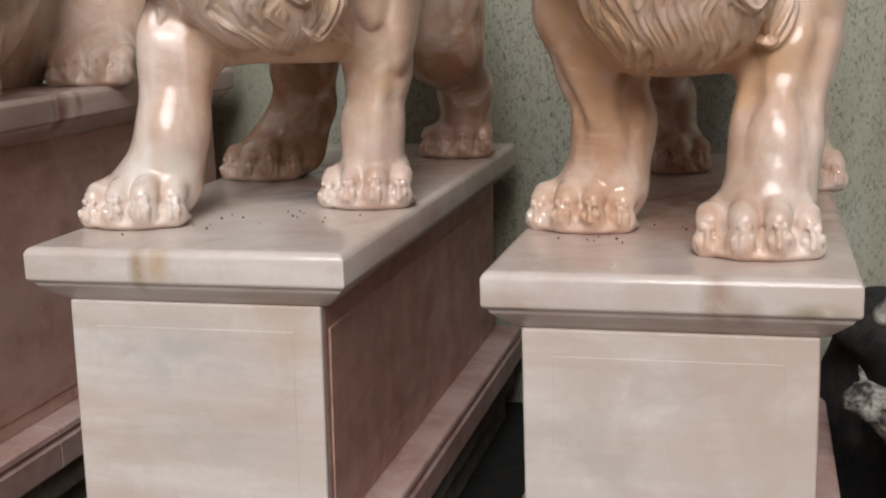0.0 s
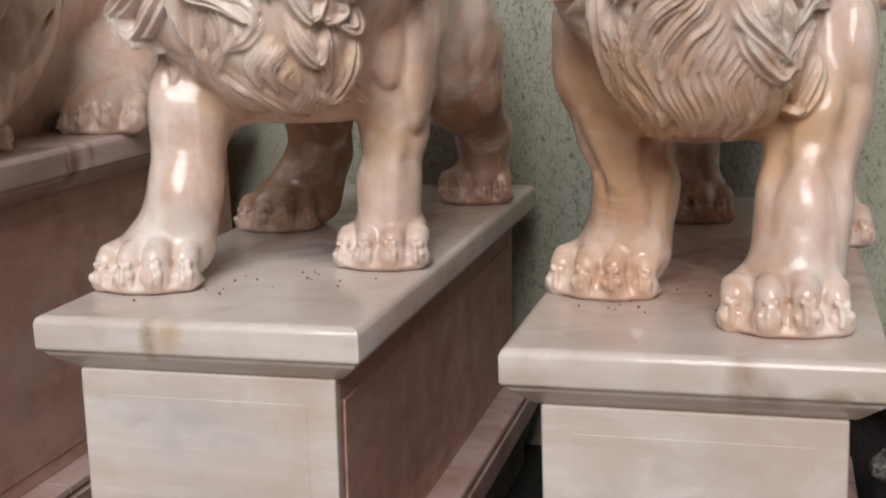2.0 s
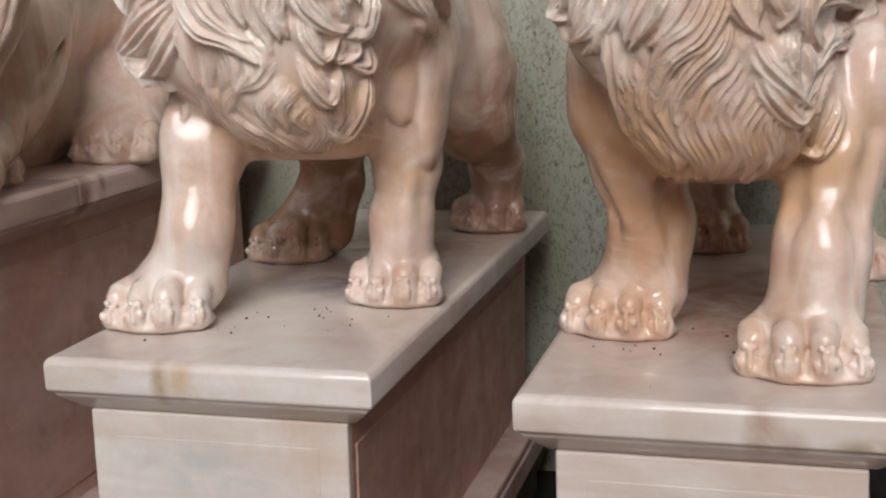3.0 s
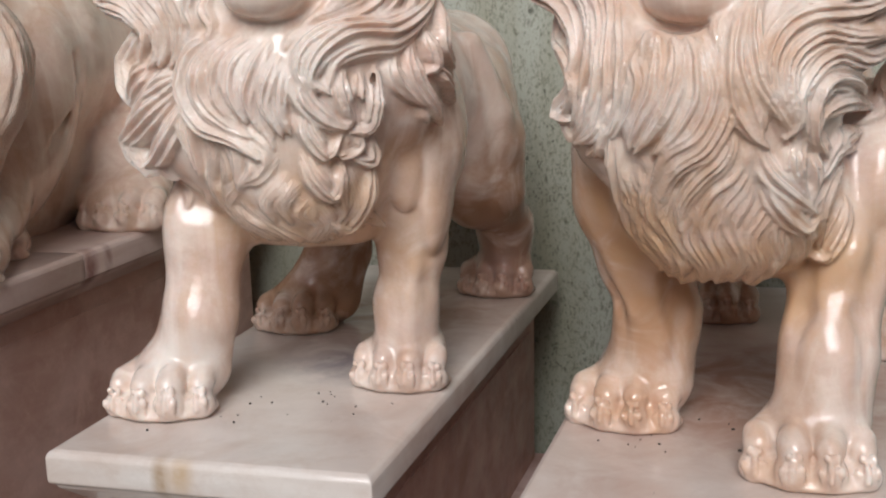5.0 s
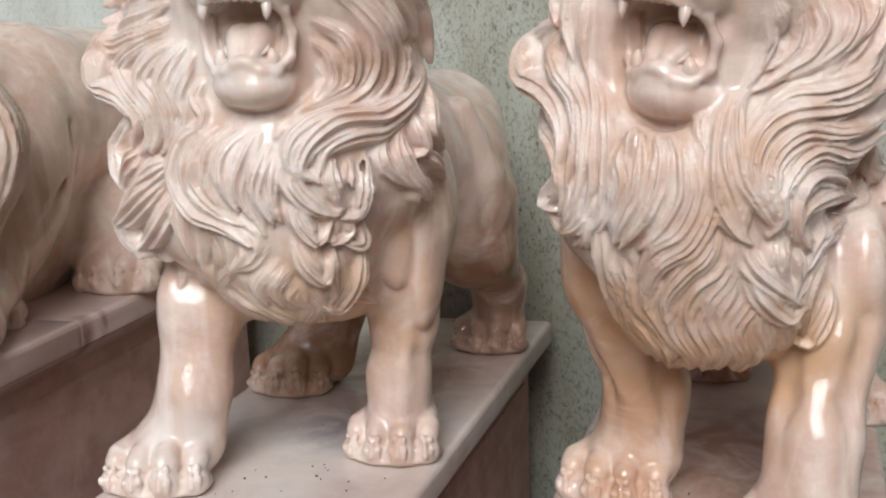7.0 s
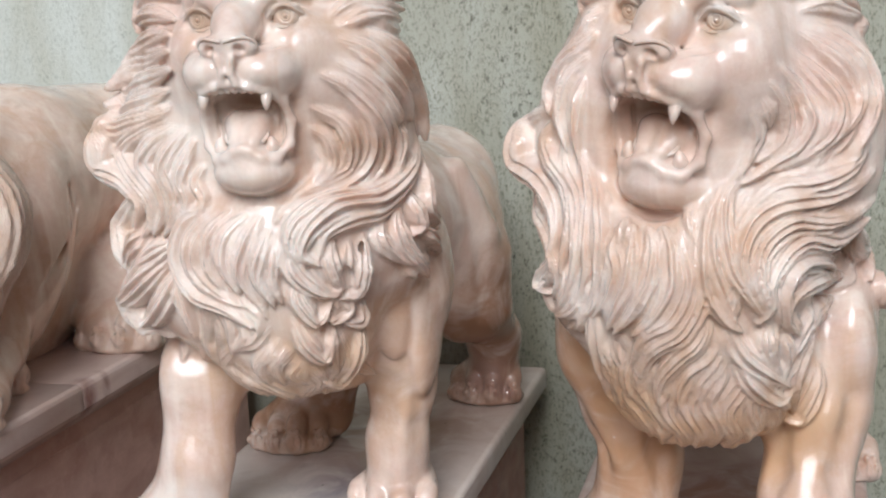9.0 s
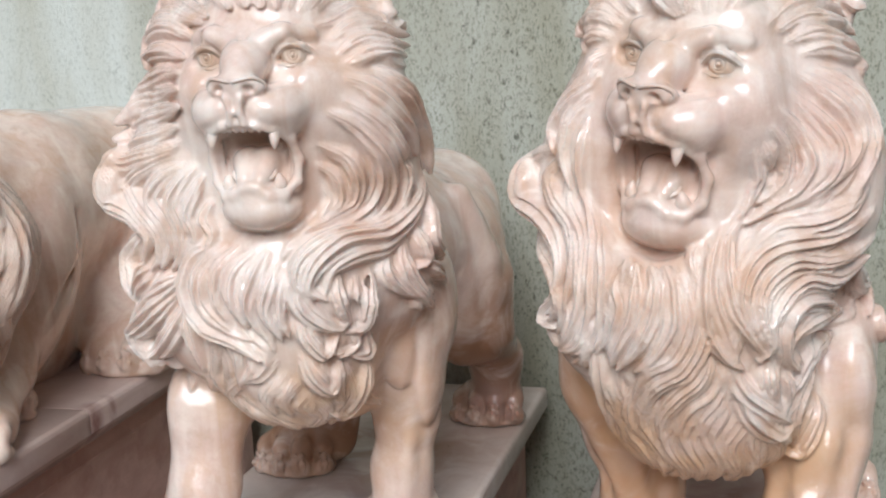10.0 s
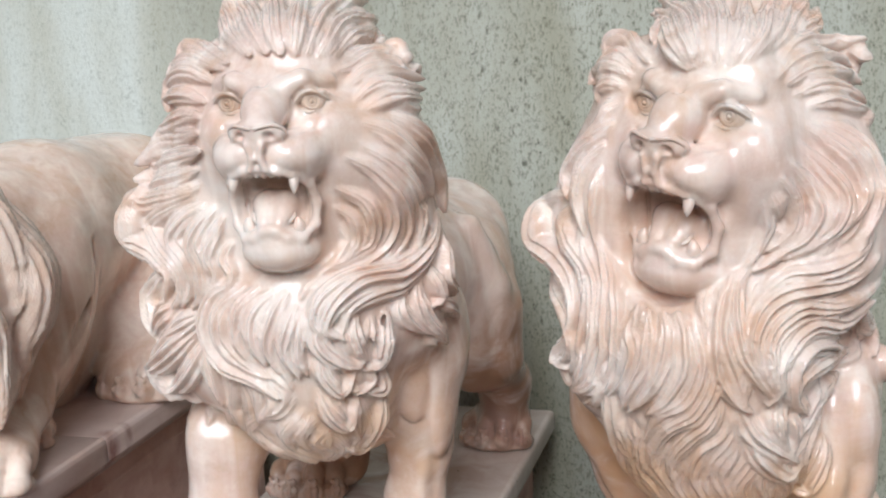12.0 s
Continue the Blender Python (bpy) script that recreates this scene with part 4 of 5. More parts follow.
def centre_mane(m):
    m.lock(4.0, 2.0, 4, (9.6, 10.0, 182.7), (1.5, 20.4, 186.0), (-3.3, 30.0, 190.0), (-1.4, 30.8, 194.7))
    m.lock(3.9, 2.0, 4, (12.5, 10.2, 182.8), (6.4, 18.2, 186.7), (-0.9, 32.3, 190.9), (1.3, 32.1, 195.1))
    m.lock(3.9, 2.0, 4, (14.6, 10.7, 182.5), (11.9, 15.1, 186.5), (6.5, 28.3, 190.9), (5.7, 34.2, 194.9))
    m.lock(3.9, 2.0, 4, (16.5, 11.9, 182.3), (15.1, 15.6, 185.9), (11.8, 27.0, 189.7), (10.6, 36.4, 193.2))
    m.lock(3.9, 2.0, 4, (17.9, 13.0, 182.2), (17.0, 19.1, 185.7), (16.1, 29.0, 189.0), (17.4, 35.1, 190.3), (18.5, 38.8, 189.6))
    m.lock(3.5, 1.8, 4, (19.3, 14.3, 181.7), (18.8, 22.0, 185.1), (19.0, 30.5, 187.1), (19.6, 39.2, 186.6))
    m.lock(3.1, 1.6, 3, (20.6, 16.9, 181.4), (20.8, 22.7, 183.6), (21.2, 29.6, 184.3), (20.7, 37.5, 183.6), (25.8, 28.5, 182.3))
    m.lock(2.9, 1.4, 3, (21.4, 18.5, 180.7), (23.3, 23.7, 181.4), (26.5, 28.6, 181.3), (28.9, 28.9, 180.8))
    m.lock(2.7, 1.4, 3, (20.9, 15.8, 179.3), (23.3, 20.8, 179.9), (26.4, 25.9, 179.9), (29.5, 31.1, 178.8), (29.9, 32.2, 177.0))
    m.lock(2.6, 1.5, 3, (22.9, 16.6, 177.0), (25.5, 20.1, 178.3), (28.4, 25.7, 177.9), (31.1, 31.5, 176.2))
    m.lock(2.6, 1.5, 3, (24.6, 15.6, 174.7), (27.1, 19.4, 176.5), (29.7, 24.3, 175.8), (31.0, 31.4, 174.5))
    m.lock(2.4, 1.4, 3, (25.9, 15.7, 173.3), (28.5, 19.3, 174.6), (30.4, 23.5, 174.3), (30.4, 31.1, 172.8))
    m.lock(3.4, 1.4, 3, (26.1, 14.7, 171.2), (28.9, 17.2, 169.5), (31.3, 20.6, 165.9), (32.1, 26.4, 160.9), (31.5, 29.8, 156.6))
    m.lock(3.5, 1.6, 3, (29.5, 18.8, 172.1), (31.7, 23.1, 169.3), (31.9, 30.4, 163.8), (31.6, 35.3, 157.8), (31.4, 36.6, 152.5))
    m.lock(3.4, 1.6, 3, (26.1, 14.0, 167.6), (29.5, 17.5, 164.4), (31.0, 21.9, 159.7), (30.6, 26.4, 154.2), (30.0, 26.1, 149.3), (28.1, 23.3, 146.0))
    m.lock(3.4, 1.6, 3, (23.8, 12.2, 166.1), (27.2, 15.5, 163.3), (29.4, 19.3, 158.6), (29.1, 23.3, 153.2), (27.4, 23.0, 148.5), (24.7, 19.0, 145.9))
    m.lock(3.2, 1.6, 3, (26.2, 15.2, 162.0), (28.4, 18.0, 158.8), (28.1, 20.8, 154.2), (25.6, 21.0, 149.3), (22.6, 16.6, 146.3), (19.0, 13.0, 145.2))
    m.lock(3.0, 1.5, 3, (21.9, 13.5, 160.5), (24.8, 15.7, 158.7), (25.7, 17.9, 155.1), (24.0, 19.0, 150.7), (21.0, 15.8, 147.9), (18.1, 13.1, 146.6))
    m.lock(2.6, 1.4, 3, (20.7, 13.6, 157.7), (22.6, 15.8, 155.5), (22.6, 17.5, 151.9), (21.0, 16.0, 148.8), (18.4, 13.5, 147.4))
    m.lock(2.2, 1.2, 2, (20.9, 14.8, 154.3), (21.5, 16.5, 151.6), (20.3, 15.3, 149.0), (18.0, 13.2, 147.0))
    m.lock(4.6, 2.6, 4, (31.7, 33.8, 152.0), (31.3, 28.0, 148.0), (27.4, 22.3, 144.7), (22.8, 15.7, 144.2), (19.6, 12.1, 141.6), (18.4, 11.1, 138.0), (20.3, 12.3, 136.2))
    m.lock(3.4, 2.2, 3, (30.6, 27.1, 149.2), (26.7, 21.6, 145.3), (22.0, 15.4, 145.2), (17.9, 11.5, 142.7), (16.9, 10.4, 139.1), (18.8, 11.5, 135.3))
    m.lock(3.2, 2.0, 3, (31.6, 28.1, 146.0), (28.2, 22.7, 142.7), (24.3, 16.6, 142.1), (21.6, 13.4, 140.4), (20.6, 12.5, 136.8))
    m.lock(2.6, 1.8, 2, (31.8, 34.2, 150.9), (32.7, 32.0, 146.2), (32.9, 31.5, 141.3), (30.4, 42.4, 135.4))
    m.lock(2.9, 1.8, 3, (31.3, 27.4, 145.2), (31.9, 28.2, 142.0), (32.1, 29.1, 138.8), (31.1, 27.1, 137.6))
    m.lock(3.6, 2.0, 3, (30.3, 25.6, 143.5), (29.8, 24.8, 139.8), (30.2, 26.0, 136.5), (31.1, 30.6, 132.2), (30.1, 35.6, 128.8))
    m.lock(2.4, 1.6, 2, (31.7, 28.2, 139.0), (32.4, 33.7, 136.1), (31.1, 41.6, 131.5))
    m.lock(3.1, 1.6, 3, (28.5, 23.1, 142.1), (27.8, 21.5, 138.5), (28.8, 23.9, 135.5), (30.4, 28.5, 132.6))
    m.lock(3.0, 2.0, 3, (22.6, 14.2, 140.2), (22.1, 13.7, 136.5), (22.7, 15.5, 132.1), (21.8, 15.2, 130.6))
    m.lock(3.6, 2.0, 4, (26.3, 18.8, 139.6), (25.7, 18.3, 134.4), (24.3, 18.5, 130.3), (22.5, 16.4, 129.7))
    m.lock(2.7, 1.4, 3, (24.7, 16.3, 138.8), (24.1, 15.9, 135.0), (23.4, 16.9, 130.8))
    m.lock(3.4, 2.0, 3, (17.5, 10.7, 140.0), (17.2, 10.6, 135.7), (19.9, 13.2, 131.7), (22.2, 15.7, 130.5))
    m.lock(3.4, 2.0, 3, (17.1, 10.8, 134.2), (17.3, 11.9, 130.1), (19.1, 14.1, 126.3), (21.0, 15.0, 129.1))
    m.lock(2.5, 1.5, 2, (22.6, 16.3, 129.9), (22.8, 17.9, 127.5), (20.9, 15.9, 126.0), (19.1, 14.1, 125.8))
    m.lock(2.7, 1.5, 2, (24.5, 20.4, 128.3), (23.5, 21.1, 124.5), (21.8, 17.4, 125.2))
    m.lock(3.5, 1.8, 3, (16.0, 11.8, 127.1), (17.1, 13.3, 122.7), (18.9, 16.0, 119.7), (20.2, 16.3, 122.7))
    m.lock(3.6, 1.8, 3, (23.7, 21.9, 124.3), (22.0, 22.4, 118.9), (18.0, 22.8, 113.6), (17.2, 19.3, 114.6))
    m.lock(2.4, 1.3, 2, (20.8, 16.1, 125.0), (19.9, 16.7, 120.7), (19.1, 19.9, 116.0))
    m.lock(4.2, 2.2, 4, (4.0, 10.2, 145.6), (-1.3, 10.8, 142.5), (-2.6, 11.0, 136.5), (0.3, 10.7, 131.7), (5.7, 9.9, 129.2), (9.7, 10.2, 126.2))
    m.lock(3.4, 1.8, 3, (5.2, 9.7, 144.8), (1.3, 9.5, 140.9), (0.8, 9.5, 136.0), (4.1, 9.5, 132.2), (8.2, 9.6, 129.7))
    m.lock(3.2, 1.6, 3, (7.8, 9.6, 144.8), (4.8, 8.8, 141.2), (3.9, 8.7, 136.3), (5.4, 9.2, 132.7))
    m.lock(3.2, 1.6, 3, (10.4, 9.6, 144.4), (7.5, 8.5, 140.8), (6.6, 8.4, 136.5), (8.4, 9.2, 131.8))
    m.lock(3.0, 1.6, 3, (12.7, 10.0, 144.3), (10.9, 8.7, 140.4), (9.1, 8.5, 135.6), (10.2, 9.6, 130.8))
    m.lock(3.0, 1.8, 3, (14.1, 9.7, 142.1), (12.7, 8.9, 138.4), (11.8, 9.0, 134.6), (13.5, 10.4, 129.7))
    m.lock(2.6, 1.5, 3, (15.4, 10.0, 141.1), (14.4, 9.4, 137.4), (13.9, 9.8, 133.5), (14.7, 10.7, 130.1))
    m.lock(2.2, 1.3, 2, (16.7, 10.4, 140.5), (16.1, 10.0, 137.3), (16.0, 10.4, 134.1))
    m.lock(3.1, 1.4, 3, (5.1, 10.8, 181.6), (-2.7, 17.8, 183.3), (-8.4, 20.4, 183.9), (-9.9, 19.5, 182.3))
    m.lock(2.9, 1.5, 3, (3.7, 11.4, 180.7), (-4.2, 16.5, 181.9), (-10.3, 19.3, 180.5), (-11.7, 18.4, 179.4))
    m.lock(3.1, 1.5, 3, (1.3, 12.6, 178.5), (-4.7, 15.1, 180.0), (-11.3, 18.6, 178.1), (-12.5, 17.8, 175.2))
    m.lock(2.7, 1.4, 3, (0.3, 11.0, 175.4), (-6.3, 14.4, 176.3), (-11.8, 18.2, 175.3), (-12.1, 17.9, 173.4))
    m.lock(3.2, 1.4, 3, (-0.3, 9.7, 173.2), (-7.6, 15.0, 172.6), (-13.4, 18.0, 170.0), (-16.3, 17.2, 167.4))
    m.lock(3.6, 1.6, 3, (-0.5, 8.7, 170.6), (-10.0, 16.6, 168.7), (-15.7, 17.4, 166.3), (-19.1, 16.2, 163.8))
    m.lock(3.4, 1.5, 3, (0.2, 8.0, 167.9), (-8.2, 13.9, 165.6), (-16.0, 18.1, 162.7), (-19.5, 15.6, 161.1))
    m.lock(3.6, 1.6, 3, (-2.1, 10.5, 164.4), (-8.5, 12.9, 162.3), (-16.5, 17.3, 159.4), (-19.9, 14.9, 158.1), (-21.0, 14.8, 154.3))
    m.lock(4.6, 2.4, 4, (-2.3, 11.2, 161.6), (-8.3, 12.1, 159.6), (-17.7, 16.2, 157.1), (-20.7, 15.0, 154.5), (-19.7, 15.1, 151.3), (-14.7, 13.8, 148.7), (-11.0, 12.2, 145.9), (-12.2, 12.5, 141.9))
    m.lock(4.0, 1.8, 4, (-3.6, 11.4, 159.6), (-9.6, 12.1, 157.7), (-15.9, 15.4, 154.2), (-13.1, 13.0, 150.7), (-9.0, 11.8, 147.0), (-8.8, 12.1, 143.0), (-11.1, 12.4, 140.2))
    m.lock(3.7, 1.7, 3, (-2.1, 11.2, 158.2), (-6.6, 11.2, 155.9), (-9.3, 11.6, 152.4), (-6.4, 11.4, 148.6), (-6.0, 11.9, 144.6), (-8.8, 12.3, 140.8))
    m.lock(3.3, 1.6, 3, (0.1, 11.0, 157.8), (-2.8, 11.0, 155.0), (-4.8, 11.0, 151.6), (-3.2, 11.2, 147.7), (-3.8, 11.7, 143.7), (-6.7, 12.3, 140.3))
    m.lock(2.9, 1.4, 3, (1.6, 10.7, 156.4), (-0.5, 11.1, 153.0), (-1.8, 11.1, 149.7), (-0.6, 11.1, 146.3), (-2.0, 11.0, 142.2))
    m.lock(2.3, 1.2, 2, (2.7, 10.9, 152.1), (1.2, 11.2, 149.2), (2.8, 10.7, 146.4), (1.8, 10.0, 143.7))
    m.lock(3.9, 2.2, 3, (-12.8, 12.7, 147.3), (-17.9, 16.6, 141.8), (-17.6, 15.6, 136.9), (-16.3, 15.1, 133.8))
    m.lock(4.1, 2.0, 3, (-10.5, 12.3, 141.0), (-13.9, 13.1, 138.7), (-17.4, 16.0, 133.7))
    m.lock(3.8, 1.8, 3, (-5.1, 12.1, 139.1), (-9.8, 12.3, 137.0), (-15.7, 14.5, 134.0))
    m.lock(5.1, 2.6, 4, (-5.3, 12.1, 137.1), (-11.5, 12.7, 133.8), (-17.4, 15.6, 128.2), (-14.6, 15.8, 123.5))
    m.lock(3.9, 1.8, 3, (-2.8, 11.2, 135.5), (-8.1, 12.8, 129.8), (-14.5, 16.1, 124.2), (-13.4, 16.4, 123.1))
    m.lock(3.6, 1.6, 3, (-5.0, 12.1, 134.2), (-4.2, 12.5, 129.1), (-3.1, 14.6, 122.6))
    m.lock(3.2, 1.2, 3, (-1.4, 11.1, 132.6), (1.3, 11.3, 128.6), (-1.4, 16.0, 119.7))
    m.lock(2.9, 1.0, 3, (1.6, 10.2, 131.9), (5.3, 10.4, 127.1), (4.7, 11.7, 121.4))
    m.lock(2.7, 0.8, 3, (12.4, 10.6, 126.4), (9.1, 10.6, 123.2), (5.3, 11.5, 121.6))
    m.lock(2.5, 0.8, 3, (12.9, 11.2, 123.2), (9.1, 12.0, 118.8), (9.6, 14.6, 115.1))
    m.lock(2.5, 0.8, 3, (15.4, 12.4, 121.9), (12.0, 12.4, 118.8), (11.8, 15.5, 114.6))
    m.lock(2.2, 0.7, 2, (16.4, 14.3, 118.8), (14.1, 14.5, 116.6), (16.0, 19.3, 113.8))
    m.lock(2.6, 0.7, 3, (6.9, 10.8, 123.1), (1.0, 15.2, 118.2), (5.2, 15.0, 115.4))
    for i in range(10):
        points = []
        for n, z in enumerate((1.225, 1.19, 1.16, 1.135, 1.112)):
            x = -0.105 + 0.031 * i + 0.011 * math.sin(1.9 * n + 0.8 * i) + 0.006 * n
            flat = 1 - ((x - 0.06) / 0.18) ** 2 - ((z - 1.22) / 0.17) ** 2
            points.append((100 * x, 100 * (0.36 - 0.16 * math.sqrt(max(flat, 0.02))), 100 * z + 0.9 * (i % 3)))
        m.lock(3.8, 0.9, 4, *points)
    m.fill(230, 5, 2.0, 1.0)
    for c, r in (((0.247, 0.150, 1.325), (0.008, 0.022, 0.026)), ((0.232, 0.150, 1.268), (0.014, 0.020, 0.010)), ((0.205, 0.140, 1.245), (0.008, 0.018, 0.014)), ((0.262, 0.190, 1.365), (0.006, 0.018, 0.022)), ((0.331, 0.250, 1.562), (0.010, 0.022, 0.008)), ((0.186, 0.120, 1.335), (0.005, 0.014, 0.014)), ((0.225, 0.180, 1.20), (0.008, 0.03, 0.02))):
        m.egg(c, r, 0.006, True)
    return m


def right_mane(m):
    m.lock(2.9, 1.8, 3, (78.7, 10.4, 178.8), (76.5, 13.6, 181.6), (73.3, 24.2, 183.9), (72.9, 18.4, 182.3))
    m.lock(3.2, 2.0, 3, (79.5, 10.5, 179.1), (78.1, 13.7, 182.3), (73.2, 32.6, 185.3), (71.3, 34.7, 185.7))
    m.lock(3.2, 2.0, 4, (80.3, 10.6, 179.5), (79.6, 14.3, 183.0), (75.7, 30.1, 186.5), (72.1, 34.7, 188.5))
    m.lock(3.2, 2.0, 4, (81.5, 10.6, 179.4), (81.1, 15.7, 183.7), (78.3, 29.5, 187.6), (75.2, 35.0, 190.1))
    m.lock(3.2, 2.0, 4, (83.0, 10.5, 179.1), (83.1, 15.0, 183.2), (81.4, 27.7, 187.4), (79.6, 35.4, 190.2))
    m.lock(3.1, 2.0, 4, (84.5, 10.8, 179.0), (85.9, 14.8, 182.3), (85.7, 25.1, 185.9), (85.0, 31.5, 189.4))
    m.lock(3.3, 2.0, 4, (86.0, 11.5, 179.2), (88.1, 16.1, 181.7), (89.0, 25.6, 185.3), (88.8, 31.4, 188.7))
    m.lock(3.2, 1.8, 3, (87.8, 13.3, 179.8), (90.4, 19.3, 182.4), (91.4, 27.9, 185.6), (91.2, 36.0, 188.6))
    m.lock(3.6, 1.8, 3, (91.5, 19.0, 181.5), (92.6, 28.0, 184.7), (94.2, 36.1, 187.6))
    m.lock(3.6, 1.8, 3, (92.7, 20.2, 181.4), (94.6, 29.5, 183.3), (95.6, 36.1, 185.8))
    m.lock(2.6, 1.4, 3, (90.1, 14.7, 178.5), (93.1, 20.0, 181.0), (97.9, 28.0, 181.0), (103.1, 29.4, 180.9))
    m.lock(2.6, 1.4, 3, (89.8, 13.4, 177.0), (93.1, 18.0, 179.1), (97.0, 23.6, 179.1), (100.5, 29.9, 177.8))
    m.lock(2.6, 1.4, 3, (91.3, 14.5, 176.1), (94.7, 18.3, 177.4), (98.6, 23.1, 176.9), (102.2, 31.7, 174.6))
    m.lock(2.6, 1.5, 3, (92.8, 15.0, 174.4), (96.2, 18.3, 175.3), (99.8, 22.0, 174.2), (102.5, 27.5, 171.5))
    m.lock(2.4, 1.4, 3, (94.7, 15.8, 172.7), (97.8, 18.6, 173.2), (100.9, 22.0, 171.7), (102.9, 27.4, 170.2))
    m.lock(3.3, 1.5, 3, (94.7, 15.0, 170.0), (98.6, 16.9, 166.9), (101.7, 18.1, 162.6), (102.1, 17.4, 158.6), (99.4, 15.7, 154.8))
    m.lock(3.5, 1.7, 3, (97.0, 16.7, 170.6), (100.9, 19.2, 167.4), (103.7, 19.9, 162.4), (104.1, 19.0, 157.6), (101.8, 17.0, 152.9))
    m.lock(3.2, 1.6, 3, (93.2, 13.2, 167.8), (96.6, 15.2, 163.9), (99.4, 16.0, 159.7), (98.6, 15.4, 155.7), (95.6, 14.6, 153.0), (91.7, 13.9, 151.0))
    m.lock(3.0, 1.6, 3, (91.7, 10.6, 165.7), (94.7, 14.1, 161.6), (96.3, 14.6, 157.9), (94.8, 14.3, 154.2), (90.9, 13.7, 151.9), (87.0, 11.9, 149.5))
    m.lock(2.5, 1.3, 3, (90.6, 9.3, 163.9), (92.1, 12.5, 160.3), (92.8, 13.7, 156.8), (91.7, 13.7, 154.4), (88.6, 12.7, 152.3))
    m.lock(2.2, 1.1, 2, (88.7, 9.1, 160.4), (89.0, 11.8, 156.7), (87.8, 12.2, 153.8), (86.6, 11.7, 150.4))
    m.lock(3.6, 2.0, 4, (104.1, 19.0, 153.4), (101.0, 16.9, 150.5), (96.4, 15.3, 149.1), (91.7, 14.0, 148.5), (88.6, 12.2, 146.3), (87.5, 10.6, 143.2))
    m.lock(4.3, 2.6, 4, (104.9, 20.7, 149.8), (99.5, 17.0, 147.1), (94.0, 15.0, 146.6), (89.4, 12.2, 144.7), (86.7, 9.6, 141.0), (86.7, 9.0, 137.0), (88.0, 9.7, 134.1))
    m.lock(4.0, 2.6, 4, (105.2, 24.8, 145.5), (99.6, 18.6, 143.3), (93.3, 14.8, 143.3), (89.4, 11.0, 140.7), (88.3, 9.8, 136.8), (89.4, 10.8, 132.3), (88.4, 10.7, 130.4))
    m.lock(3.7, 2.4, 4, (104.6, 24.1, 142.2), (99.7, 21.1, 140.2), (94.8, 16.2, 140.4), (91.7, 12.4, 138.8), (89.8, 10.7, 134.9), (90.7, 12.4, 130.0))
    m.lock(3.3, 2.0, 3, (102.9, 41.2, 133.4), (98.3, 34.9, 133.9), (94.1, 14.7, 137.3), (91.7, 12.2, 134.5), (91.7, 13.3, 129.9), (93.0, 16.3, 127.1))
    m.lock(2.7, 1.6, 3, (100.9, 33.4, 131.6), (96.5, 19.8, 133.8), (93.3, 14.0, 133.2), (91.7, 13.4, 129.7))
    m.lock(3.1, 2.0, 3, (87.0, 11.9, 150.5), (84.7, 10.7, 147.4), (84.4, 9.2, 142.8), (85.2, 8.5, 137.9), (87.5, 9.5, 133.5), (89.5, 11.4, 130.2))
    m.lock(2.9, 1.8, 3, (84.7, 10.9, 149.5), (83.2, 9.6, 145.2), (82.8, 8.0, 139.7), (84.4, 8.2, 134.6), (85.6, 9.4, 129.8))
    m.lock(2.7, 1.8, 3, (83.2, 9.3, 144.4), (81.7, 7.9, 140.5), (82.0, 7.5, 135.6), (83.9, 8.5, 131.1), (86.4, 10.1, 128.8))
    m.lock(3.4, 2.0, 4, (90.2, 11.8, 130.3), (89.3, 12.8, 126.5), (90.6, 15.8, 121.2))
    m.lock(2.5, 1.8, 2, (91.3, 13.3, 129.0), (91.7, 15.6, 124.8), (91.5, 17.0, 120.5))
    m.lock(3.2, 2.0, 3, (84.7, 9.0, 130.1), (86.1, 11.2, 125.5), (89.3, 14.6, 121.4), (91.8, 18.1, 118.5))
    m.lock(3.4, 2.0, 3, (85.0, 10.7, 125.7), (86.8, 13.3, 120.9), (90.0, 16.9, 116.8), (92.3, 19.1, 117.6))
    m.lock(2.9, 1.4, 3, (98.3, 30.0, 125.9), (94.9, 19.8, 127.1), (92.9, 17.4, 124.2), (91.7, 16.5, 122.5))
    m.lock(2.6, 1.3, 3, (99.2, 31.0, 128.4), (95.7, 22.2, 128.2), (94.1, 18.9, 125.4))
    m.lock(3.5, 1.6, 3, (96.6, 27.5, 119.1), (95.8, 26.3, 115.7), (94.1, 25.6, 110.9), (91.5, 24.7, 111.1))
    m.lock(3.0, 1.4, 3, (96.2, 27.3, 123.8), (94.1, 20.3, 122.4), (92.9, 19.8, 117.9), (92.4, 24.6, 112.1))
    m.lock(3.5, 1.8, 3, (103.4, 24.7, 140.2), (102.8, 37.9, 133.2), (104.0, 35.0, 130.1))
    m.lock(2.8, 1.4, 2, (105.5, 40.7, 130.6), (105.6, 37.0, 128.8), (106.2, 37.8, 125.2))
    m.lock(3.1, 1.6, 3, (69.5, 9.2, 142.9), (69.1, 8.7, 140.4), (69.8, 8.1, 137.6), (68.4, 8.7, 133.9), (66.7, 9.8, 131.5))
    m.lock(3.1, 1.6, 3, (72.0, 8.2, 144.4), (72.0, 7.9, 140.3), (71.5, 7.6, 136.0), (68.7, 9.0, 131.2), (67.8, 10.2, 128.4))
    m.lock(3.2, 1.7, 3, (74.1, 7.8, 144.1), (74.9, 7.5, 140.4), (74.4, 7.1, 136.3), (71.8, 8.0, 131.6), (68.7, 9.9, 128.0))
    m.lock(3.2, 1.7, 3, (76.1, 7.8, 144.2), (77.3, 7.4, 140.5), (77.3, 7.0, 135.5), (74.7, 7.6, 131.0), (71.4, 9.0, 128.0))
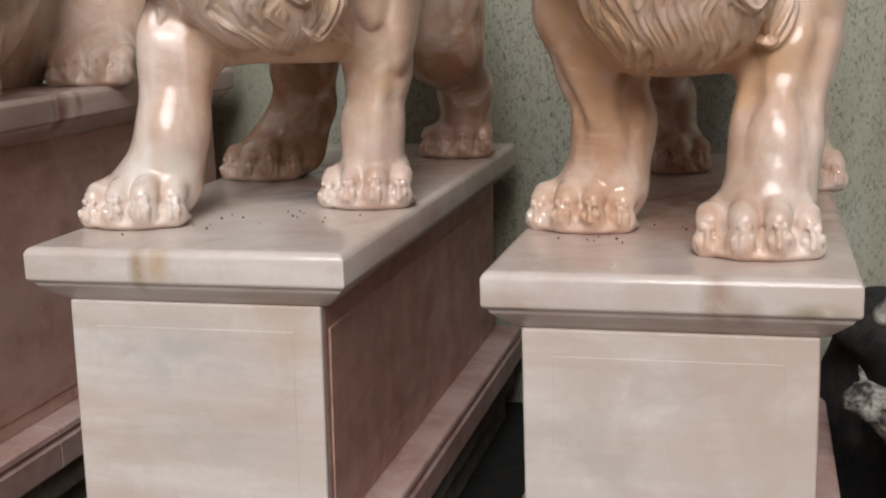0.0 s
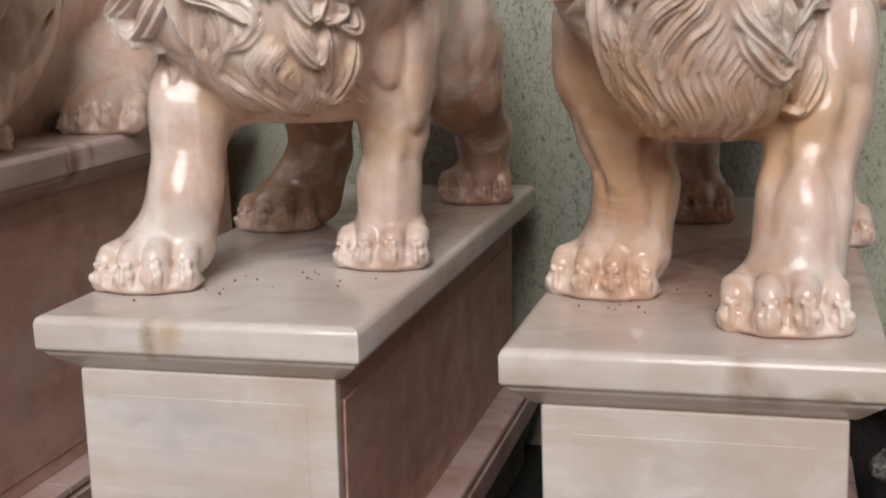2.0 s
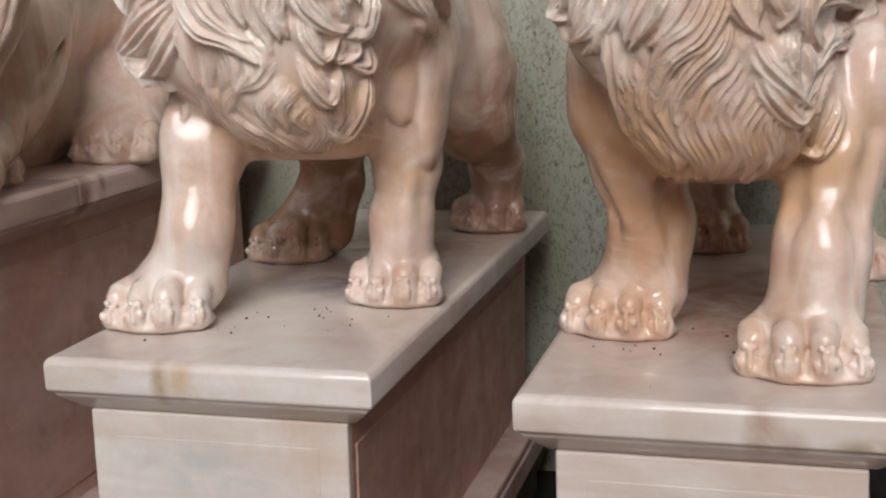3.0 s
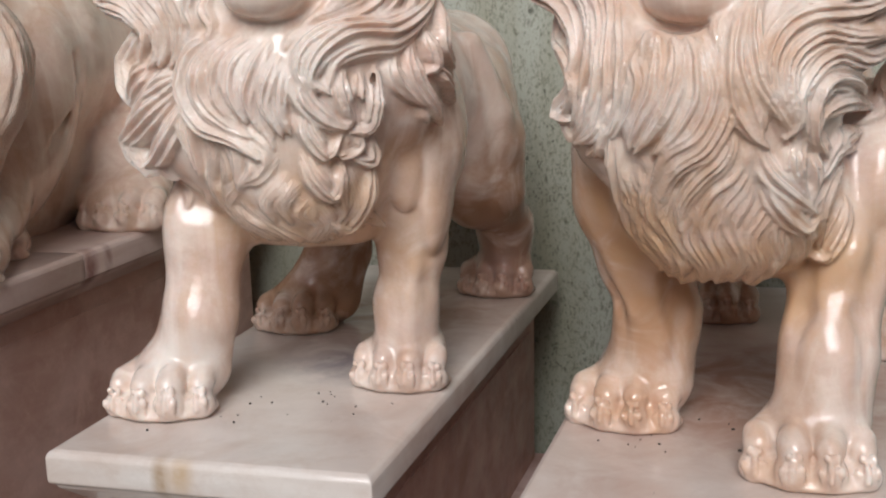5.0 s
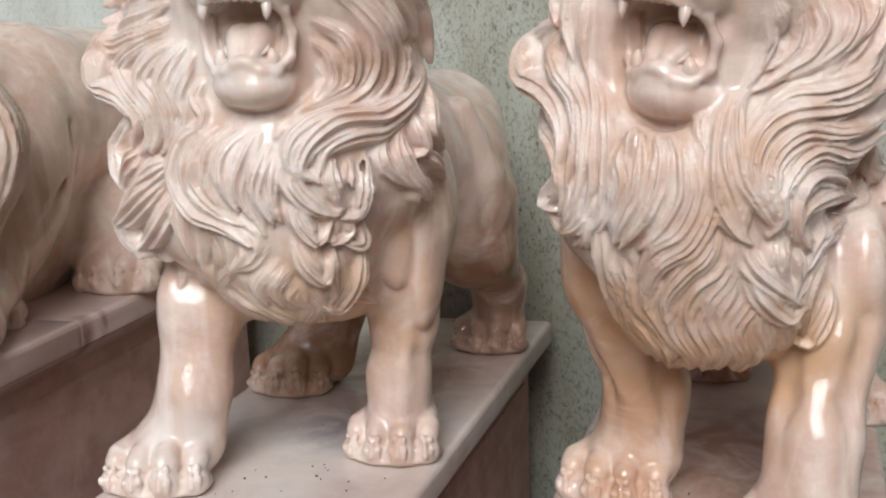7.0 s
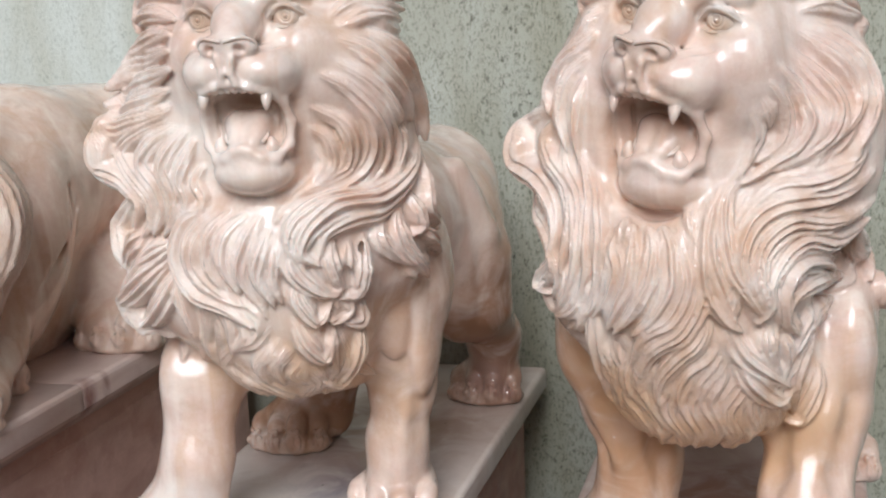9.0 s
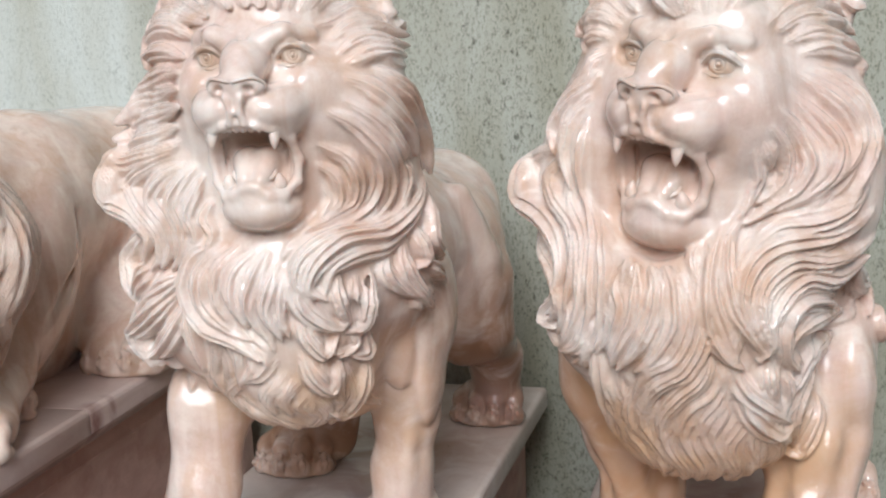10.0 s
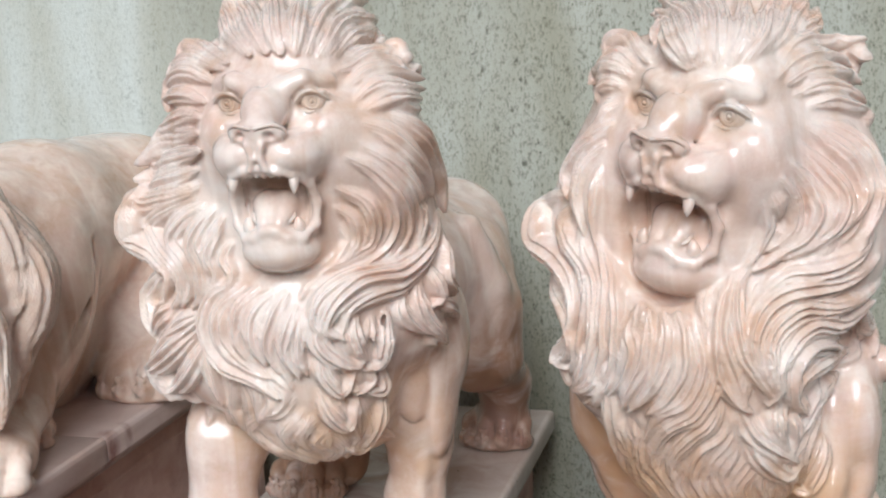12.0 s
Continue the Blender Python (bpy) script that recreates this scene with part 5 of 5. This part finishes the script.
    m.lock(3.2, 1.7, 4, (78.1, 8.2, 143.7), (79.3, 7.4, 139.7), (79.7, 7.2, 135.6), (77.6, 7.5, 131.1), (73.3, 8.7, 127.9), (71.0, 11.4, 123.1))
    m.lock(3.5, 1.8, 4, (80.1, 8.3, 143.3), (81.3, 7.5, 138.9), (81.2, 7.5, 133.9), (78.7, 8.0, 129.3), (74.4, 9.3, 126.0), (72.0, 12.5, 120.3), (73.2, 14.1, 115.9))
    m.lock(3.3, 1.7, 4, (82.0, 7.8, 132.1), (81.1, 8.6, 128.3), (77.2, 9.8, 124.2), (74.8, 11.9, 119.8), (75.0, 13.9, 115.2))
    m.lock(3.0, 1.4, 3, (83.9, 8.7, 130.2), (82.2, 9.9, 125.3), (78.8, 10.6, 122.3), (77.3, 12.3, 117.9), (78.4, 13.7, 114.5))
    m.lock(2.6, 1.2, 3, (84.6, 9.6, 128.2), (82.9, 10.7, 123.8), (80.4, 11.5, 120.2), (80.4, 12.8, 116.9))
    m.lock(1.9, 1.0, 2, (84.1, 10.9, 124.2), (82.4, 11.5, 121.3), (82.7, 12.7, 118.0))
    m.lock(2.7, 1.5, 3, (71.4, 10.1, 125.6), (70.2, 13.5, 119.8), (71.8, 14.9, 115.5))
    m.lock(2.8, 1.4, 3, (72.6, 15.2, 179.7), (68.3, 22.9, 182.6), (64.5, 24.6, 182.6), (63.3, 24.3, 180.6))
    m.lock(2.6, 1.4, 3, (70.8, 16.7, 178.9), (66.9, 20.1, 180.6), (64.0, 22.0, 179.4), (61.7, 24.0, 178.0))
    m.lock(2.7, 1.4, 3, (69.9, 16.6, 177.7), (66.2, 19.1, 179.0), (61.8, 24.0, 177.7), (60.4, 23.7, 175.9))
    m.lock(2.3, 1.2, 3, (68.2, 16.7, 176.1), (65.4, 18.3, 176.5), (62.9, 20.1, 175.3), (62.5, 19.8, 173.8))
    m.lock(2.6, 1.2, 3, (66.9, 16.3, 174.1), (64.6, 17.1, 172.8), (63.3, 17.1, 170.7), (59.9, 18.3, 167.7))
    m.lock(3.1, 1.5, 3, (66.2, 15.2, 171.2), (62.9, 16.3, 168.7), (59.0, 18.1, 166.0), (56.3, 19.1, 162.4), (56.7, 17.4, 158.9))
    m.lock(3.1, 1.5, 3, (64.4, 14.9, 167.9), (61.1, 16.1, 165.3), (59.2, 16.3, 161.9), (58.8, 15.9, 158.4), (60.1, 15.0, 154.0))
    m.lock(2.8, 1.3, 3, (63.6, 14.5, 164.6), (62.2, 14.5, 161.2), (61.6, 14.5, 156.9), (62.4, 14.4, 152.4))
    m.lock(4.1, 2.4, 4, (57.2, 17.3, 160.0), (52.2, 23.2, 157.4), (50.5, 22.3, 154.3), (51.1, 21.9, 151.1), (55.2, 18.4, 148.6), (57.2, 16.7, 144.9), (57.9, 14.9, 140.8), (56.7, 15.4, 135.9))
    m.lock(3.5, 1.8, 4, (58.3, 16.2, 158.4), (55.6, 17.6, 155.5), (56.6, 16.8, 152.1), (59.4, 15.5, 148.8), (60.4, 14.4, 144.5), (60.0, 13.2, 140.3), (58.4, 13.7, 135.5))
    m.lock(3.3, 1.7, 3, (59.2, 15.4, 155.9), (59.5, 15.3, 151.5), (61.8, 14.5, 147.2), (62.4, 12.6, 142.3), (61.5, 11.9, 137.2), (59.8, 13.0, 133.0))
    m.lock(3.1, 1.6, 3, (62.4, 14.3, 154.3), (63.2, 14.2, 150.8), (64.6, 12.9, 145.8), (64.3, 11.1, 141.0), (63.8, 10.7, 136.7), (62.2, 11.8, 132.5))
    m.lock(2.9, 1.5, 3, (65.0, 13.7, 150.9), (66.0, 12.5, 146.8), (66.6, 10.2, 142.1), (66.2, 9.6, 137.0), (64.6, 10.6, 133.0))
    m.lock(2.4, 1.3, 3, (68.1, 9.5, 142.2), (68.5, 8.8, 139.7), (67.5, 8.9, 136.2), (66.0, 10.0, 132.3))
    m.lock(2.9, 1.8, 3, (52.4, 22.7, 148.2), (53.3, 22.0, 143.7), (56.1, 16.8, 140.3), (57.3, 14.7, 136.3), (55.3, 19.2, 131.5))
    m.lock(2.9, 1.8, 3, (56.8, 15.5, 137.9), (54.3, 19.5, 133.2), (56.3, 17.0, 131.7))
    m.lock(3.2, 1.4, 3, (59.0, 13.3, 136.7), (59.3, 13.4, 133.1), (58.3, 15.7, 129.2))
    m.lock(3.2, 1.3, 3, (62.8, 11.3, 133.8), (61.6, 12.7, 130.6), (58.3, 16.1, 128.5))
    m.lock(2.8, 1.2, 3, (66.1, 9.6, 135.3), (65.0, 10.7, 131.4), (62.4, 12.6, 129.6))
    m.lock(3.2, 1.6, 3, (64.1, 11.0, 132.1), (65.3, 12.3, 126.8), (66.0, 16.1, 120.5), (66.6, 19.0, 115.0))
    m.lock(2.6, 1.2, 3, (65.3, 11.1, 129.5), (66.6, 12.9, 124.4), (67.8, 14.8, 120.1), (68.6, 17.0, 114.0))
    m.fill(200, 5)
    return m


# ---- the place ----
wall = part("wall_back", ring_solid([(-6, 6, 1.557, 1.76, -0.02), (-6, 6, 1.557, 1.76, 3.7)]), PLASTER)
tagged(wall, "weathered greenish plaster wall with dark pitting", "wall", kind="structure")
ground = part("ground", ring_solid([(-60, 60, -60, 1.557, -0.2), (-60, 60, -60, 1.557, 0.0)]), FLOOR)
tagged(ground, "dusty buff concrete yard floor", "floor", kind="structure")

# added black strip: deep shade between the pedestals, put into its colour
soil = part("soil", ring_solid([(-6, 6, 0.30, 1.557, -0.02), (-6, 6, 0.30, 1.557, 0.02)], 0.004), GAP_SHADE)
tagged(soil, "black strip standing in for shade along the foot of the wall", "soil", kind="structure")


def pedestal(label, x0, x1, y1, top, y0=0.0, lean=0.008, joints=(), drop=0.523, stone=None):
    """A moulded marble pedestal: cap, die with scribed panels, splayed base, recessed foot; joints: where its long courses are butted."""
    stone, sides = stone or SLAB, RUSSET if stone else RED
    root = new("pedestal")
    tagged(root, label, "pedestal", "marble pedestals")
    g = 0.058
    cuts = [y0, *joints, y1]
    for i, (c0, c1) in enumerate(zip(cuts, cuts[1:])):
        f = [1.0 if i == 0 else 0.0, 1.0 if i == len(cuts) - 2 else 0.0]
        c0 += 0.0 if i == 0 else 0.002
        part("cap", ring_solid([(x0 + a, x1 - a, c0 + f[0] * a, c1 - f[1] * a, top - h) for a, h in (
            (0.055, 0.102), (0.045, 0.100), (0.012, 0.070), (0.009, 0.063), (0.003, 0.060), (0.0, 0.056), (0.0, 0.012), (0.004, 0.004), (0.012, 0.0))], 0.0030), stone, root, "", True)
    a0, a1, b0, b1 = x0 + g, x1 - g, y0 + 0.04, y1 - 0.04
    zb = top - drop
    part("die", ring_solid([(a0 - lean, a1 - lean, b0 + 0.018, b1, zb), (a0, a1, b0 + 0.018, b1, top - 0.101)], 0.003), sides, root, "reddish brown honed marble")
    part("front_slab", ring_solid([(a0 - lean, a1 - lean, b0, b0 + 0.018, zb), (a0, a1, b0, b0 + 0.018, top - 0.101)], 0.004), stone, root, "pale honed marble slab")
    p0, p1 = a0 + 0.05 - 0.2 * lean, a1 - 0.05 - 0.2 * lean
    part("panel", ring_solid([(p0 - 0.8 * lean, p1 - 0.8 * lean, b0 - 0.0012, b0 + 0.01, zb + 0.05), (p0, p1, b0 - 0.0012, b0 + 0.01, top - 0.146)], 0.0010), stone, root)
    px = a1 - lean / 2
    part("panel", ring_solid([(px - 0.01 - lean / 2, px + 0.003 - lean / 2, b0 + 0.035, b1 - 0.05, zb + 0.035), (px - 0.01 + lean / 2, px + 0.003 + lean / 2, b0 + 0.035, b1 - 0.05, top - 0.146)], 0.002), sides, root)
    cuts = [y0, *[j - 0.13 for j in joints], y1]
    for i, (c0, c1) in enumerate(zip(cuts, cuts[1:])):
        f = [1.0 if i == 0 else 0.0, 1.0 if i == len(cuts) - 2 else 0.0]
        c0 += 0.0 if i == 0 else 0.004
        part("base", ring_solid([(x0 - lean - o, x1 - lean + o, c0 - f[0] * o, c1 + f[1] * o, zb + h) for o, h in (
            (0.004, -0.098), (0.012, -0.090), (0.012, -0.034), (0.006, -0.029), (0.006, -0.022), (0.010, -0.018), (0.008, -0.006), (0.000, -0.002), (-g + 0.002, 0.0))], 0.003), BASE, root)
    part("ledge", ring_solid([(x0 - lean + 0.010, x1 - lean - 0.010, y0 + 0.010, y1 - 0.010, zb - 0.165), (x0 - lean + 0.010, x1 - lean - 0.010, y0 + 0.010, y1 - 0.010, zb - 0.097)], 0.004), CEMENT, root, "greenish weathered bedding course")
    part("foot", ring_solid([(x0 + 0.02, x1 - 0.04, y0 + 0.04, y1 - 0.04, 0), (x0 + 0.02, x1 - 0.04, y0 + 0.04, y1 - 0.04, zb - 0.164)], 0.003), CEMENT, root, "rough cement footing block")
    return root


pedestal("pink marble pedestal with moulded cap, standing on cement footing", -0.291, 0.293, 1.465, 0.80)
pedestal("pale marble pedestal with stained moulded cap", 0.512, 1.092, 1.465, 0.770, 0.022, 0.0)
pedestal("tall pink marble pedestal with veined side", -1.14, -0.53, 1.465, 1.022, -0.20, 0.0, (0.528,), 0.709, ROSE)

LION_L, LION_R, LION_S = lion_centre_body(), lion_right_body(), lion_side_body()
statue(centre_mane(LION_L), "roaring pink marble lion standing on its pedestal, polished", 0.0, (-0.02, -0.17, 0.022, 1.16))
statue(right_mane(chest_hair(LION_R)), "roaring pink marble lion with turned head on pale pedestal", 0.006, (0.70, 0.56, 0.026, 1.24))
statue(side_mane(LION_S), "reclining pink marble lion on the tall pedestal", 0.041, None, BOUNCE_WARM)


# ---- small things ----
def grit(count=40):
    """Crumbs of dirt on the pedestal tops, gathered round the paws."""
    rng = np.random.default_rng(11)
    bm = bmesh.new()
    spots = ((-0.05, 0.20, 0.801, 0.09), (0.06, 0.32, 0.801, 0.10), (0.20, 0.33, 0.801, 0.07), (0.05, 0.60, 0.801, 0.14), (0.18, 0.98, 0.801, 0.08), (0.80, 0.20, 0.771, 0.12), (0.65, 0.28, 0.771, 0.06), (0.78, 0.40, 0.771, 0.12))
    for _ in range(count):
        x, y, z, spread = spots[rng.integers(len(spots))]
        m = Matrix.Translation((x + rng.normal(0, spread * 0.6), y + rng.normal(0, spread * 0.6), z)) @ Matrix.Diagonal((*(rng.uniform(0.0008, 0.0028) * rng.uniform(0.6, 1.5, 3)), 1))
        bmesh.ops.create_icosphere(bm, subdivisions=1, radius=1, matrix=m)
    tagged(part("grit", bm, GRIT), "dark crumbs of dirt on the marble tops", "dirt", kind="stuff")


grit()


def gnarled_stump():
    """A bleached driftwood root, twisted and knotted, with hollows."""
    rng = np.random.default_rng(4)
    b = Block((1.04, 0.30, -0.02), (1.52, 0.86, 0.74), 0.0045)
    b.limb([(1.30, 0.58, 0.0, 0.13), (1.27, 0.57, 0.18, 0.085), (1.24, 0.56, 0.32, 0.075), (1.25, 0.56, 0.48, 0.06), (1.22, 0.56, 0.58, 0.055)], 0.04)
    b.limb([(1.24, 0.56, 0.34, 0.06), (1.17, 0.56, 0.39, 0.045), (1.11, 0.56, 0.42, 0.030), (1.085, 0.555, 0.418, 0.018)], 0.025)
    b.limb([(1.22, 0.56, 0.56, 0.05), (1.17, 0.57, 0.60, 0.035), (1.14, 0.57, 0.585, 0.022)], 0.02)
    b.limb([(1.28, 0.58, 0.3, 0.06), (1.36, 0.60, 0.40, 0.045), (1.40, 0.58, 0.52, 0.03)], 0.03)
    for _ in range(420):
        p = (rng.uniform(1.07, 1.40), 0.51 + rng.uniform(-0.04, 0.05), rng.uniform(0.05, 0.63))
        r, cut = rng.uniform(0.005, 0.018, 3), rng.random() < 0.62
        if cut or b.depth(p) < 0:
            b.egg(p, r, 0.008, cut)
    for _ in range(900):
        p = np.array((rng.uniform(1.06, 1.42), rng.uniform(0.47, 0.62), rng.uniform(0.20, 0.66)))
        if abs(b.depth(p)) < 0.008:
            way = np.array((rng.normal(0, 0.012), 0.0, rng.normal(0, 0.02)))
            b.limb([(*(p - way), 0.002), (*p, rng.uniform(0.004, 0.008)), (*(p + way), 0.002)], 0.004, rng.random() < 0.55)
    v, q = b.skin()
    ob = mesh_object("driftwood_stump", v + np.array((0.035, 0.0, -0.01)), q, BARK)
    tagged(ob, "bleached gnarled driftwood root standing beside pedestal", "driftwood")


gnarled_stump()


def dark_root():
    """A blackened root mass behind the pale driftwood, its bulk standing in for shade."""
    rng = np.random.default_rng(9)
    b = Block((1.06, 0.70, -0.02), (1.86, 1.36, 0.70), 0.009)
    b.limb([(1.40, 1.02, 0.0, 0.28), (1.40, 1.02, 0.20, 0.24), (1.38, 1.00, 0.34, 0.17)], 0.06)
    b.limb([(1.34, 1.00, 0.36, 0.12), (1.22, 0.98, 0.42, 0.07), (1.14, 0.97, 0.44, 0.04)], 0.04)
    b.limb([(1.40, 1.02, 0.36, 0.15), (1.36, 1.00, 0.50, 0.11)], 0.04)
    b.limb([(1.28, 1.10, 0.0, 0.20), (1.24, 1.12, 0.22, 0.16), (1.22, 1.12, 0.40, 0.10)], 0.05)
    for _ in range(50):
        p = (rng.uniform(1.12, 1.64), rng.uniform(0.78, 0.96), rng.uniform(0.03, 0.56))
        r, cut = rng.uniform(0.02, 0.05, 3), rng.random() < 0.5
        if cut or b.depth(p) < 0:
            b.egg(p, r, 0.02, cut)
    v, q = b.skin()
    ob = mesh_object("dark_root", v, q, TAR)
    tagged(ob, "blackened gnarled root behind pale driftwood stump", "driftwood")


dark_root()
# unseen wall, added to hold back low light from the right
side = part("light_block_right", ring_solid([(4.4, 4.6, -3.6, 1.557, -0.02), (4.4, 4.6, -3.6, 1.557, 1.3)]), CEMENT)
tagged(side, "unseen cement side wall, added to limit light from the right", "wall", kind="structure")
# unseen wall in front of the lions, added to cut low sky light
yard = part("light_block_front", ring_solid([(-9, 9, -3.8, -3.6, -0.02), (-9, 9, -3.8, -3.6, 1.9)]), CEMENT)
# unseen canopy, added to keep overhead sky off the tops and the rear
sky_block = part("light_block_top", ring_solid([(-9, 9, 0.3, 1.76, 3.7), (-9, 9, 0.3, 1.76, 3.8)]), CEMENT)
tagged(sky_block, "unseen cement canopy, added to block sky light from above", "canopy", kind="structure")
tagged(yard, "unseen cement wall, added to cut low frontal light", "wall", kind="structure")
